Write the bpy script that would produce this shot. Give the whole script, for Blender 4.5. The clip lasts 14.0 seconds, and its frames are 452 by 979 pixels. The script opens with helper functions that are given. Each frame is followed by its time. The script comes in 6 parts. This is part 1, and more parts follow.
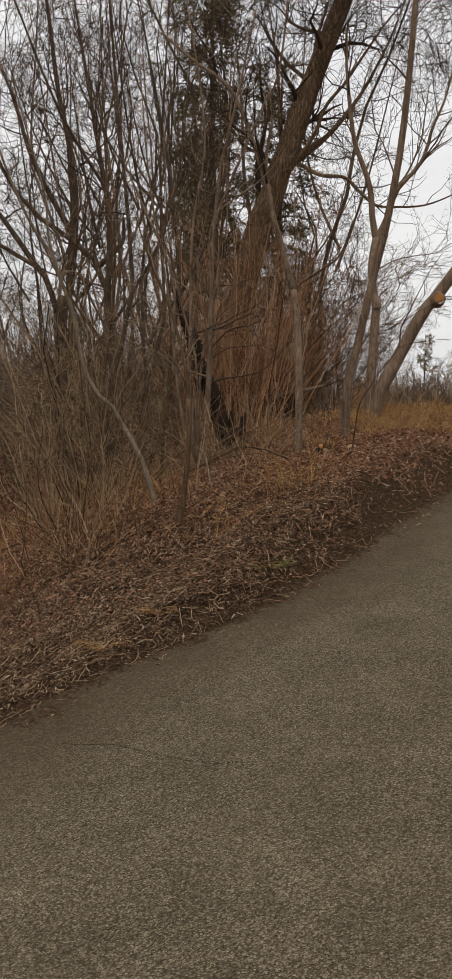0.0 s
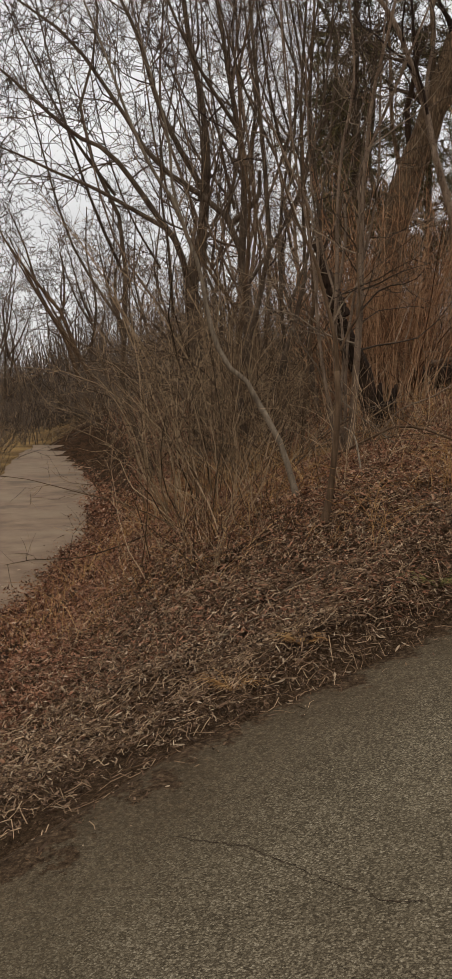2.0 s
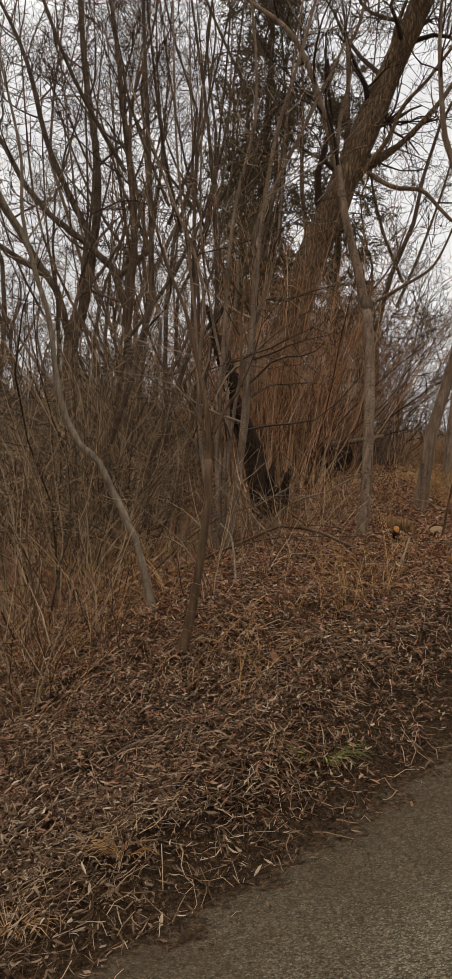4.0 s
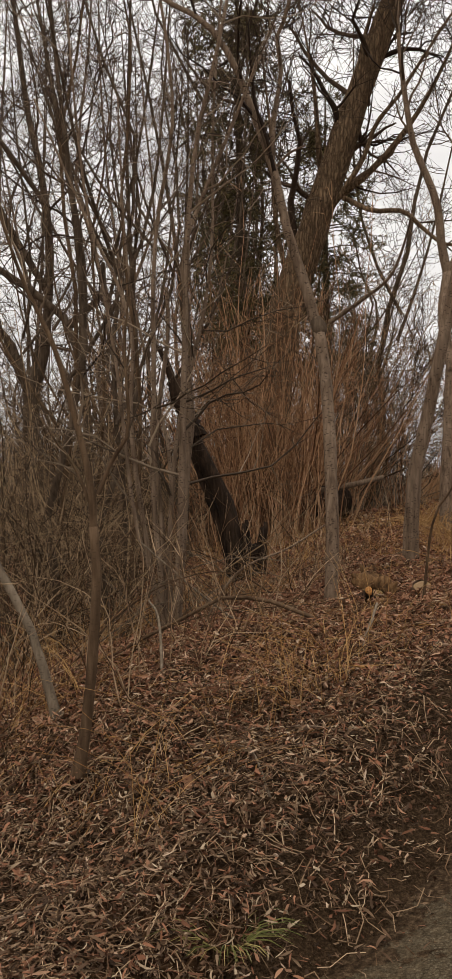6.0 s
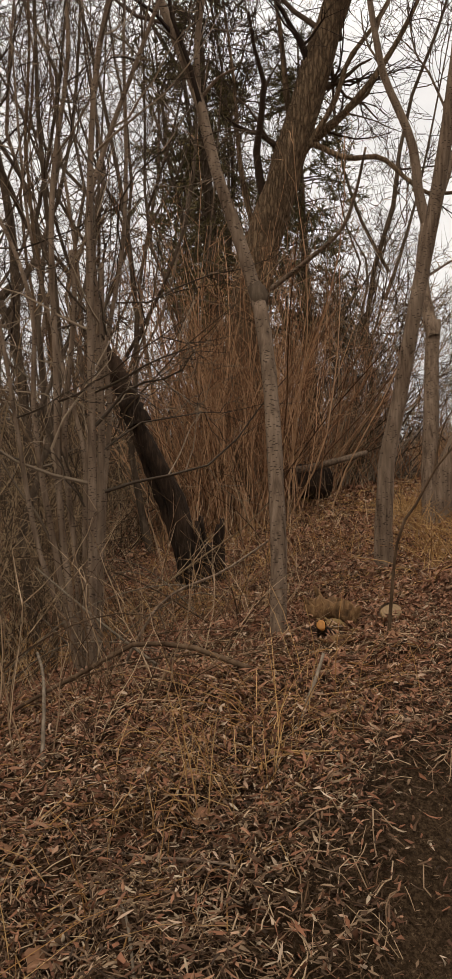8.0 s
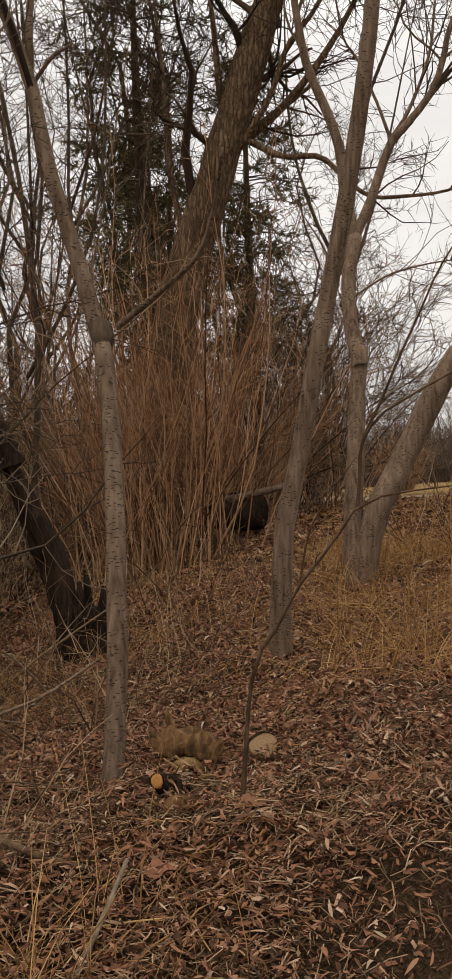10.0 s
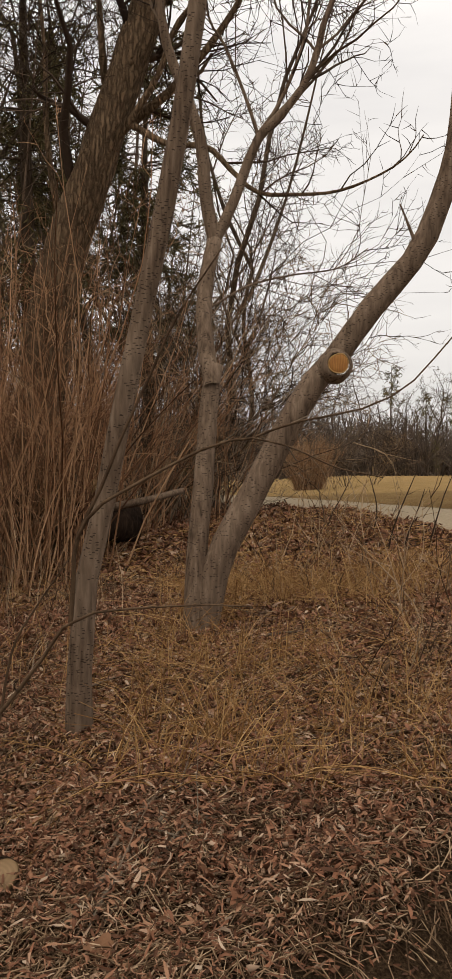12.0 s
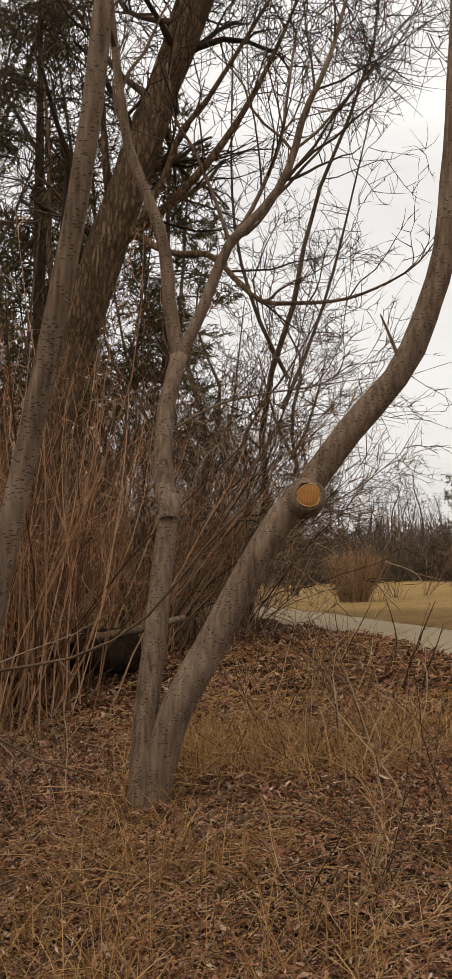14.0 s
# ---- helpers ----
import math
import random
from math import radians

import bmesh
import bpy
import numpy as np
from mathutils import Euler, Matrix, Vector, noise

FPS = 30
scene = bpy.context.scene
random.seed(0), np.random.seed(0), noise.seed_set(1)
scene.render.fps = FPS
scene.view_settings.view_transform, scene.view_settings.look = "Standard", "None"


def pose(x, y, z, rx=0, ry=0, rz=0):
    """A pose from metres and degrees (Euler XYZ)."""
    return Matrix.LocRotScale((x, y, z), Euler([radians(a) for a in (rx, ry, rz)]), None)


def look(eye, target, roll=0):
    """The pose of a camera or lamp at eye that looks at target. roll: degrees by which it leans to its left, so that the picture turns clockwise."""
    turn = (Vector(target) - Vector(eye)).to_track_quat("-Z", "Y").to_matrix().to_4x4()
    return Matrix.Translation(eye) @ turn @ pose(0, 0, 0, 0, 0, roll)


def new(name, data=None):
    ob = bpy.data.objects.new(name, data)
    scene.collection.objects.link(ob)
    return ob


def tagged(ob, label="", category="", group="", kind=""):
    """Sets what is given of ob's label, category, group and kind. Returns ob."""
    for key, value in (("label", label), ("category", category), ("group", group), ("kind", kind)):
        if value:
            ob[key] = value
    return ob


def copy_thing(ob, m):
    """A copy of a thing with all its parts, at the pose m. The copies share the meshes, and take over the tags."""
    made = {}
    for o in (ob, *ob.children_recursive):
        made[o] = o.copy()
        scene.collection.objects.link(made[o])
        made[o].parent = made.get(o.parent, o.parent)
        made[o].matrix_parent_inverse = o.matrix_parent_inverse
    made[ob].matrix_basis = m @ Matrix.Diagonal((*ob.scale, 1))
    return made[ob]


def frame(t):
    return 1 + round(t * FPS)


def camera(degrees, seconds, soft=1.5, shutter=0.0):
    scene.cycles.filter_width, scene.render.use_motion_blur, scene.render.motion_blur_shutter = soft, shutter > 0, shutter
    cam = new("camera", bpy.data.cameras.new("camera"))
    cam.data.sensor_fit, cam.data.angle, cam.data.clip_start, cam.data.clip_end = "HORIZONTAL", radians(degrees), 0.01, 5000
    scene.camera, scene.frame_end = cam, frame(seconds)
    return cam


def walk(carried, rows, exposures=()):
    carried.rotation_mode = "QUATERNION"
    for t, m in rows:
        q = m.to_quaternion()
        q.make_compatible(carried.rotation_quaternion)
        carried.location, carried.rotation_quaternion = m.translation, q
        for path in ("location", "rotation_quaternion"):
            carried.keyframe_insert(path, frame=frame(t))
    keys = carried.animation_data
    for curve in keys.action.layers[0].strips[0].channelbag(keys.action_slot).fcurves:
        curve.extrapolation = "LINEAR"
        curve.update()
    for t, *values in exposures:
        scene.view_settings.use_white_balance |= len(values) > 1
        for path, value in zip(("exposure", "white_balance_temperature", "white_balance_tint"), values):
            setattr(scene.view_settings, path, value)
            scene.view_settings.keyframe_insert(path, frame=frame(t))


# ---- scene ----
cam = camera(26.3, 14.0, 1.2)

PATH = [
    (0, (0.572, -0.351, 1.788), (0.348, 1.632, 1.656), 0.3),
    (0.5, (0.474, -0.015, 1.818), (0.106, 1.946, 1.681), -0.4),
    (1, (0.382, 0.243, 1.794), (-0.073, 2.178, 1.57), 0.1),
    (1.5, (0.321, 0.546, 1.836), (-0.171, 2.469, 1.592), 0.4),
    (2, (0.322, 0.782, 1.842), (-0.176, 2.709, 1.647), -0.3),
    (2.5, (0.275, 1.148, 1.87), (-0.205, 3.083, 1.703), 0.5),
    (3, (0.252, 1.456, 1.89), (-0.137, 3.414, 1.769), 1.4),
    (3.5, (0.266, 1.848, 1.918), (-0.048, 3.82, 1.809), 2.8),
    (3.7, (0.266, 1.972, 1.959), (-0.029, 3.948, 1.868), 3.5),
    (5.8, (0.627, 3.138, 2.009), (0.25, 5.101, 2.062), -0.9),
    (6, (0.641, 3.228, 2.029), (0.275, 5.193, 2.075), -0.8),
    (6.5, (0.683, 3.506, 2.157), (0.315, 5.471, 2.203), -0.7),
    (7, (0.708, 3.736, 2.166), (0.347, 5.703, 2.169), -1.0),
    (7.5, (0.771, 4.063, 2.244), (0.407, 6.03, 2.247), -1.3),
    (8, (0.822, 4.307, 2.251), (0.451, 6.272, 2.221), -2.5),
    (8.2, (0.848, 4.443, 2.292), (0.484, 6.41, 2.26), -2.5),
    (10.3, (1.201, 5.513, 2.621), (0.888, 7.487, 2.579), -2.4),
    (10.5, (1.209, 5.593, 2.65), (0.925, 7.573, 2.606), -2.9),
    (11, (1.3, 5.728, 2.711), (1.145, 7.721, 2.633), -1.0),
    (11.5, (1.526, 5.926, 2.822), (1.356, 7.917, 2.744), 1.3),
    (12, (1.63, 6.067, 2.834), (1.454, 8.057, 2.754), -0.2),
    (12.5, (1.735, 6.275, 2.92), (1.553, 8.266, 2.863), -0.1),
    (13, (1.809, 6.433, 2.98), (1.618, 8.423, 2.959), 0.9),
    (13.5, (1.946, 6.667, 3.027), (1.66, 8.646, 3.028), -0.2),
    (14, (2.113, 6.856, 3.052), (1.802, 8.827, 3.178), 0.1),
]
# the picture turns a little warmer as the camera leaves the road
walk(cam, [(t, look(eye, target, roll)) for t, eye, target, roll in PATH],
     [(0.0, 0.02, 6700, 10.3), (3.5, 0.02, 6800, 11), (6.0, 0.1, 7000, 11.8), (8.2, 0.12, 7100, 12.2), (10.5, 0.06, 7050, 12), (14.0, 0.06, 7000, 11.8)])

# ---- world and light: a flat overcast sky ----
world = bpy.data.worlds.new("overcast_sky")
scene.world = world
world.use_nodes = True
wn, wl = world.node_tree.nodes, world.node_tree.links
wn.clear()
w_out = wn.new("ShaderNodeOutputWorld")
w_bg = wn.new("ShaderNodeBackground")
w_sky = wn.new("ShaderNodeTexSky")
w_sky.sky_type, w_sky.sun_disc = "NISHITA", False
w_sky.sun_elevation, w_sky.sun_rotation = radians(58), radians(204)
w_dim = wn.new("ShaderNodeVectorMath")
w_dim.operation = "SCALE"
w_dim.inputs["Scale"].default_value = 0.08
w_co = wn.new("ShaderNodeTexCoord")
w_map = wn.new("ShaderNodeMapping")
w_map.inputs["Scale"].default_value = (1.0, 1.0, 4.5)
w_noise = wn.new("ShaderNodeTexNoise")
w_noise.inputs["Scale"].default_value, w_noise.inputs["Detail"].default_value = 2.2, 6.0
w_ramp = wn.new("ShaderNodeValToRGB")
w_ramp.color_ramp.elements[0].position, w_ramp.color_ramp.elements[0].color = 0.33, (0.69, 0.70, 0.72, 1)
w_ramp.color_ramp.elements[1].position, w_ramp.color_ramp.elements[1].color = 0.68, (0.89, 0.895, 0.90, 1)
w_mix = wn.new("ShaderNodeMix")
w_mix.data_type = "RGBA"
w_mix.inputs["Factor"].default_value = 0.93
wl.new(w_co.outputs["Generated"], w_map.inputs["Vector"])
wl.new(w_map.outputs["Vector"], w_noise.inputs["Vector"])
wl.new(w_noise.outputs["Fac"], w_ramp.inputs["Fac"])
wl.new(w_sky.outputs["Color"], w_dim.inputs[0])
wl.new(w_dim.outputs["Vector"], w_mix.inputs["A"])
wl.new(w_ramp.outputs["Color"], w_mix.inputs["B"])
wl.new(w_mix.outputs["Result"], w_bg.inputs["Color"])
wl.new(w_bg.outputs["Background"], w_out.inputs["Surface"])
# an overcast sky is brighter overhead than at the horizon
w_xyz, w_sq, w_gain = wn.new("ShaderNodeSeparateXYZ"), wn.new("ShaderNodeMath"), wn.new("ShaderNodeMath")
w_sq.operation, w_gain.operation = "MULTIPLY", "MULTIPLY_ADD"
wl.new(w_co.outputs["Generated"], w_xyz.inputs[0])
wl.new(w_xyz.outputs["Z"], w_sq.inputs[0])
wl.new(w_xyz.outputs["Z"], w_sq.inputs[1])
wl.new(w_sq.outputs[0], w_gain.inputs[0])
w_gain.inputs[1].default_value, w_gain.inputs[2].default_value = 1.15, 1.03
wl.new(w_gain.outputs[0], w_bg.inputs["Strength"])

sun = new("sun", bpy.data.lights.new("sun", "SUN"))
sun.data.energy, sun.data.angle, sun.data.color = 0.9, radians(30), (1.0, 0.95, 0.86)
sun.matrix_world = look((-4, -1, 17), (0, 8, 1))

# ---- materials ----
def rgba(c):
    return (c[0], c[1], c[2], 1.0)


class Shade:
    """A small builder for node materials."""

    def __init__(self, name):
        self.m = bpy.data.materials.new(name)
        self.m.use_nodes = True
        self.n, self.l = self.m.node_tree.nodes, self.m.node_tree.links
        self.b = self.n["Principled BSDF"]
        self.co = self.n.new("ShaderNodeTexCoord").outputs["Object"]

    def mapped(self, scale):
        k = self.n.new("ShaderNodeMapping")
        k.inputs["Scale"].default_value = scale
        self.l.new(self.co, k.inputs["Vector"])
        return k.outputs["Vector"]

    def noise(self, scale, detail=4.0, vec=None, rough=0.55):
        k = self.n.new("ShaderNodeTexNoise")
        k.inputs["Scale"].default_value, k.inputs["Detail"].default_value = scale, detail
        k.inputs["Roughness"].default_value = rough
        self.l.new(vec or self.co, k.inputs["Vector"])
        return k.outputs["Fac"]

    def cells(self, scale, vec=None, out="Distance", feature="F1"):
        k = self.n.new("ShaderNodeTexVoronoi")
        k.feature = feature
        k.inputs["Scale"].default_value = scale
        self.l.new(vec or self.co, k.inputs["Vector"])
        return k.outputs[out]

    def ramp(self, fac, stops):
        k = self.n.new("ShaderNodeValToRGB")
        e = k.color_ramp.elements
        while len(e) < len(stops):
            e.new(0.5)
        for el, (p, c) in zip(e, stops):
            el.position, el.color = p, rgba(c)
        self.l.new(fac, k.inputs["Fac"])
        return k.outputs["Color"]

    def mix(self, fac, a, b, blend="MIX"):
        k = self.n.new("ShaderNodeMix")
        k.data_type, k.blend_type = "RGBA", blend
        for sock, v in ((k.inputs["Factor"], fac), (k.inputs["A"], a), (k.inputs["B"], b)):
            if isinstance(v, (int, float)):
                sock.default_value = v
            elif isinstance(v, tuple):
                sock.default_value = rgba(v)
            else:
                self.l.new(v, sock)
        return k.outputs["Result"]

    def math(self, op, a, b=0.0):
        k = self.n.new("ShaderNodeMath")
        k.operation = op
        for sock, v in zip(k.inputs, (a, b)):
            if isinstance(v, (int, float)):
                sock.default_value = v
            else:
                self.l.new(v, sock)
        return k.outputs["Value"]

    def attr(self, name):
        k = self.n.new("ShaderNodeAttribute")
        k.attribute_name = name
        return k.outputs["Fac"]

    def island(self):
        return self.n.new("ShaderNodeNewGeometry").outputs["Random Per Island"]

    def objrand(self):
        return self.n.new("ShaderNodeObjectInfo").outputs["Random"]

    def done(self, colour, rough=0.85, bump=None, strength=0.4, dist=0.01, spec=0.25):
        self.l.new(colour, self.b.inputs["Base Color"])
        self.b.inputs["Roughness"].default_value = rough
        self.b.inputs["Specular IOR Level"].default_value = spec
        if bump is not None:
            k = self.n.new("ShaderNodeBump")
            k.inputs["Strength"].default_value, k.inputs["Distance"].default_value = strength, dist
            self.l.new(bump, k.inputs["Height"])
            self.l.new(k.outputs["Normal"], self.b.inputs["Normal"])
        return self.m


def bark_material(name, dark, mid, light, marks=0.0, furrow=0.3, plates=0.0):
    """Bark: streaks along the stem, blotches, dark lenticels where marks is above 0, and long ridged plates where plates is."""
    s = Shade(name)
    streak = s.noise(9.0, 6.0, s.mapped((5.0, 5.0, 0.8)))
    blot = s.noise(3.5, 3.0)
    col = s.ramp(streak, [(0.3, dark), (0.52, mid), (0.75, light)])
    col = s.mix(s.math("MULTIPLY", blot, 0.7), col, s.ramp(blot, [(0.35, dark), (0.7, light)]))
    height = s.math("MULTIPLY", streak, 1.0)
    if plates:
        warp = s.n.new("ShaderNodeVectorMath")
        warp.operation = "ADD"
        s.l.new(s.mapped((24.0, 24.0, 4.5)), warp.inputs[0])
        s.l.new(s.math("MULTIPLY", s.noise(4.0, 6.0, None, 0.7), 2.5), warp.inputs[1])
        edge = s.cells(1.0, warp.outputs["Vector"], "Distance", "DISTANCE_TO_EDGE")
        ridge = s.math("MINIMUM", s.math("MULTIPLY", edge, 4.0), 1.0)
        col = s.mix(s.math("MULTIPLY", s.math("SUBTRACT", 1.0, ridge), plates), col, tuple(0.4 * c for c in dark))
        height = s.math("ADD", s.math("MULTIPLY", height, 0.5), s.math("MULTIPLY", ridge, 1.2))
    if marks:
        v = s.cells(1.0, s.mapped((38.0, 38.0, 135.0)))
        spot = s.math("MULTIPLY", s.math("LESS_THAN", v, 0.3), s.math("GREATER_THAN", s.noise(14.0, 2.0), 0.47))
        col = s.mix(s.math("MULTIPLY", spot, marks), col, tuple(0.35 * c for c in dark))
        height = s.math("SUBTRACT", height, s.math("MULTIPLY", spot, 0.3))
    return s.done(col, 0.9, height, furrow, 0.015, 0.06)


def twig_material(name, a, b, c):
    s = Shade(name)
    own = s.math("FRACT", s.math("ADD", s.island(), s.math("MULTIPLY", s.objrand(), 7.3)))
    k = s.math("ADD", s.math("MULTIPLY", own, 0.75), s.math("MULTIPLY", s.noise(6.0, 3.0), 0.35))
    return s.done(s.ramp(k, [(0.1, a), (0.5, b), (0.95, c)]), 0.85, None, spec=0.08)


def litter_material(name, stops, rough=0.75):
    s = Shade(name)
    col = s.ramp(s.island(), stops)
    vein = s.noise(55.0, 3.0)
    col = s.mix(s.math("MULTIPLY", vein, 0.45), col, (0.05, 0.034, 0.023))
    return s.done(col, rough, vein, 0.5, 0.004, 0.1)


M_BARK_GREY = bark_material("grey_brown_bark", (0.052, 0.034, 0.022), (0.149, 0.100, 0.067), (0.257, 0.185, 0.130), 0.75, 0.45)
M_BARK_BROWN = bark_material("brown_bark", (0.028, 0.016, 0.009), (0.085, 0.052, 0.030), (0.16, 0.103, 0.062), 0.2, 0.35)
M_BARK_BIG = bark_material("furrowed_bark", (0.062, 0.039, 0.022), (0.168, 0.108, 0.063), (0.29, 0.194, 0.118), 0.0, 1.0, 0.55)
M_BARK_DARK = bark_material("dark_bark", (0.024, 0.016, 0.0105), (0.070, 0.048, 0.032), (0.15, 0.108, 0.074), 0.0, 0.6)
M_DEAD_AND_GAPS = bark_material("rotten_wood_and_dark_gaps", (0.005, 0.0035, 0.0025), (0.020, 0.013, 0.009), (0.07, 0.042, 0.026), 0.0, 0.9)
M_TWIG_GREY = twig_material("grey_twigs", (0.026, 0.018, 0.012), (0.082, 0.058, 0.039), (0.28, 0.205, 0.14))
M_TWIG_DARK = twig_material("dark_twigs", (0.018, 0.011, 0.008), (0.045, 0.029, 0.019), (0.105, 0.070, 0.045))
M_SHOOT = twig_material("russet_shoots", (0.045, 0.021, 0.011), (0.225, 0.114, 0.058), (0.48, 0.285, 0.160))
# greyer and paler than the near twigs: distance haze put into the colour
M_FAR_HAZED = twig_material("hazed_distant_twigs", (0.056, 0.042, 0.032), (0.096, 0.072, 0.055), (0.165, 0.126, 0.094))
M_REED = twig_material("tan_shrub_stems", (0.13, 0.07, 0.038), (0.26, 0.15, 0.08), (0.42, 0.27, 0.155))
M_BARK_PALE = bark_material("pale_bark", (0.05, 0.036, 0.025), (0.14, 0.106, 0.073), (0.25, 0.195, 0.14), 0.4, 0.3)
M_THICKET = twig_material("brown_thicket_stems", (0.016, 0.010, 0.006), (0.075, 0.046, 0.025), (0.36, 0.25, 0.15))
M_STRAW = twig_material("dry_straw", (0.13, 0.060, 0.021), (0.27, 0.142, 0.053), (0.44, 0.272, 0.122))
M_STICK = twig_material("litter_sticks", (0.03, 0.017, 0.009), (0.13, 0.075, 0.04), (0.46, 0.32, 0.20))
M_LEAF = litter_material("fallen_leaf_litter", [(0.0, (0.042, 0.020, 0.011)), (0.3, (0.150, 0.063, 0.034)), (0.6, (0.26, 0.113, 0.061)), (0.88, (0.34, 0.180, 0.104)), (1.0, (0.50, 0.37, 0.26))])
M_LEAF_GREY = litter_material("weathered_leaf_litter", [(0.0, (0.024, 0.014, 0.008)), (0.3, (0.078, 0.043, 0.024)), (0.6, (0.143, 0.083, 0.047)), (0.85, (0.245, 0.162, 0.098)), (1.0, (0.46, 0.355, 0.24))])
M_LEAF_RED = litter_material("russet_leaf", [(0.0, (0.12, 0.05, 0.026)), (0.6, (0.20, 0.098, 0.05)), (1.0, (0.30, 0.18, 0.10))])
M_NEEDLE = litter_material("conifer_needles", [(0.0, (0.045, 0.040, 0.017)), (0.6, (0.115, 0.098, 0.040)), (1.0, (0.22, 0.17, 0.07))])
M_KEYS = litter_material("hanging_seed_keys", [(0.0, (0.03, 0.022, 0.017)), (1.0, (0.11, 0.08, 0.058))])
M_GREEN = litter_material("green_grass", [(0.0, (0.06, 0.08, 0.02)), (0.5, (0.16, 0.155, 0.045)), (1.0, (0.40, 0.31, 0.12))])


def cut_material(name, core, edge):
    s = Shade(name)
    k = s.n.new("ShaderNodeTexWave")
    k.wave_type, k.rings_direction = "RINGS", "Z"
    k.inputs["Scale"].default_value, k.inputs["Distortion"].default_value = 22.0, 3.0
    k.inputs["Detail"].default_value = 3.0
    s.l.new(s.co, k.inputs["Vector"])
    col = s.mix(s.noise(22.0, 4.0), core, edge)
    col = s.mix(s.math("MULTIPLY", k.outputs["Fac"], 0.3), col, tuple(0.6 * c for c in edge))
    return s.done(col, 0.7, k.outputs["Fac"], 0.2, 0.003, 0.3)


M_CUT = cut_material("fresh_orange_cut", (0.36, 0.155, 0.034), (0.24, 0.095, 0.02))
M_CUT_PALE = cut_material("pale_cut_wood", (0.23, 0.142, 0.066), (0.15, 0.088, 0.04))
M_SPLIT = bark_material("split_root_wood", (0.07, 0.042, 0.018), (0.24, 0.15, 0.065), (0.40, 0.27, 0.13), 0.0, 0.9)
M_MOSSY = bark_material("mossy_rotten_wood", (0.014, 0.008, 0.005), (0.125, 0.064, 0.028), (0.28, 0.165, 0.078), 0.0, 0.9)
M_CUT_RIM = bark_material("cut_rim", (0.22, 0.12, 0.045), (0.36, 0.215, 0.085), (0.46, 0.30, 0.13))


def asphalt_material():
    s = Shade("worn_asphalt")
    bw, bw2 = s.n.new("ShaderNodeRGBToBW"), s.n.new("ShaderNodeRGBToBW")
    chip = s.mapped((128.0, 160.0, 128.0))
    s.l.new(s.cells(1.0, chip, "Color"), bw.inputs["Color"])
    s.l.new(s.cells(230.0, None, "Color"), bw2.inputs["Color"])
    gap = s.cells(1.0, chip)
    tone = s.math("ADD", s.math("MULTIPLY", bw.outputs["Val"], 0.62), s.math("MULTIPLY", bw2.outputs["Val"], 0.38))
    tone = s.math("ADD", tone, s.math("MULTIPLY", s.math("SUBTRACT", s.noise(3.2, 5.0), 0.5), 0.35))
    col = s.ramp(tone, [(0.22, (0.042, 0.033, 0.021)), (0.45, (0.100, 0.079, 0.051)), (0.60, (0.148, 0.119, 0.078)), (0.72, (0.198, 0.163, 0.110)), (0.92, (0.30, 0.252, 0.18))])
    col = s.mix(s.math("MULTIPLY", s.math("GREATER_THAN", gap, 0.6), 0.6), col, (0.036, 0.028, 0.018))
    stain = s.noise(0.9, 6.0)
    col = s.mix(s.ramp(stain, [(0.35, (0.0, 0.0, 0.0)), (0.75, (0.4, 0.4, 0.4))]), col, (0.085, 0.066, 0.04))
    crumb = s.noise(46.0, 6.0, None, 0.7)
    soil = s.ramp(crumb, [(0.35, (0.018, 0.011, 0.006)), (0.52, (0.056, 0.035, 0.02)), (0.66, (0.125, 0.083, 0.048)), (0.78, (0.24, 0.17, 0.1))])
    # brown dust blown in from the bank, then ragged soil at the very edge
    dust = s.math("MULTIPLY", s.attr("dirt"), s.math("ADD", 0.15, s.math("MULTIPLY", s.noise(2.1, 8.0, None, 0.65), 1.5)))
    dusty = s.ramp(crumb, [(0.35, (0.024, 0.016, 0.009)), (0.55, (0.066, 0.045, 0.026)), (0.75, (0.15, 0.106, 0.064))])
    col = s.mix(s.math("MULTIPLY", s.math("MINIMUM", dust, 1.0), 0.85), col, dusty)
    edge = s.math("ADD", s.attr("dirt"), s.math("MULTIPLY", s.math("SUBTRACT", s.noise(5.0, 8.0, None, 0.7), 0.5), 1.3))
    edge = s.math("GREATER_THAN", edge, 0.9)
    col = s.mix(edge, col, soil)
    loose = s.math("GREATER_THAN", s.noise(30.0, 7.0, None, 0.75), 0.69)
    col = s.mix(s.math("MULTIPLY", loose, 0.6), col, (0.10, 0.055, 0.03))
    h = s.math("ADD", s.math("SUBTRACT", 1.0, gap), s.math("MULTIPLY", crumb, s.math("ADD", 0.4, s.math("MULTIPLY", edge, 1.6))))
    return s.done(col, 0.95, h, 1.0, 0.008, 0.04)


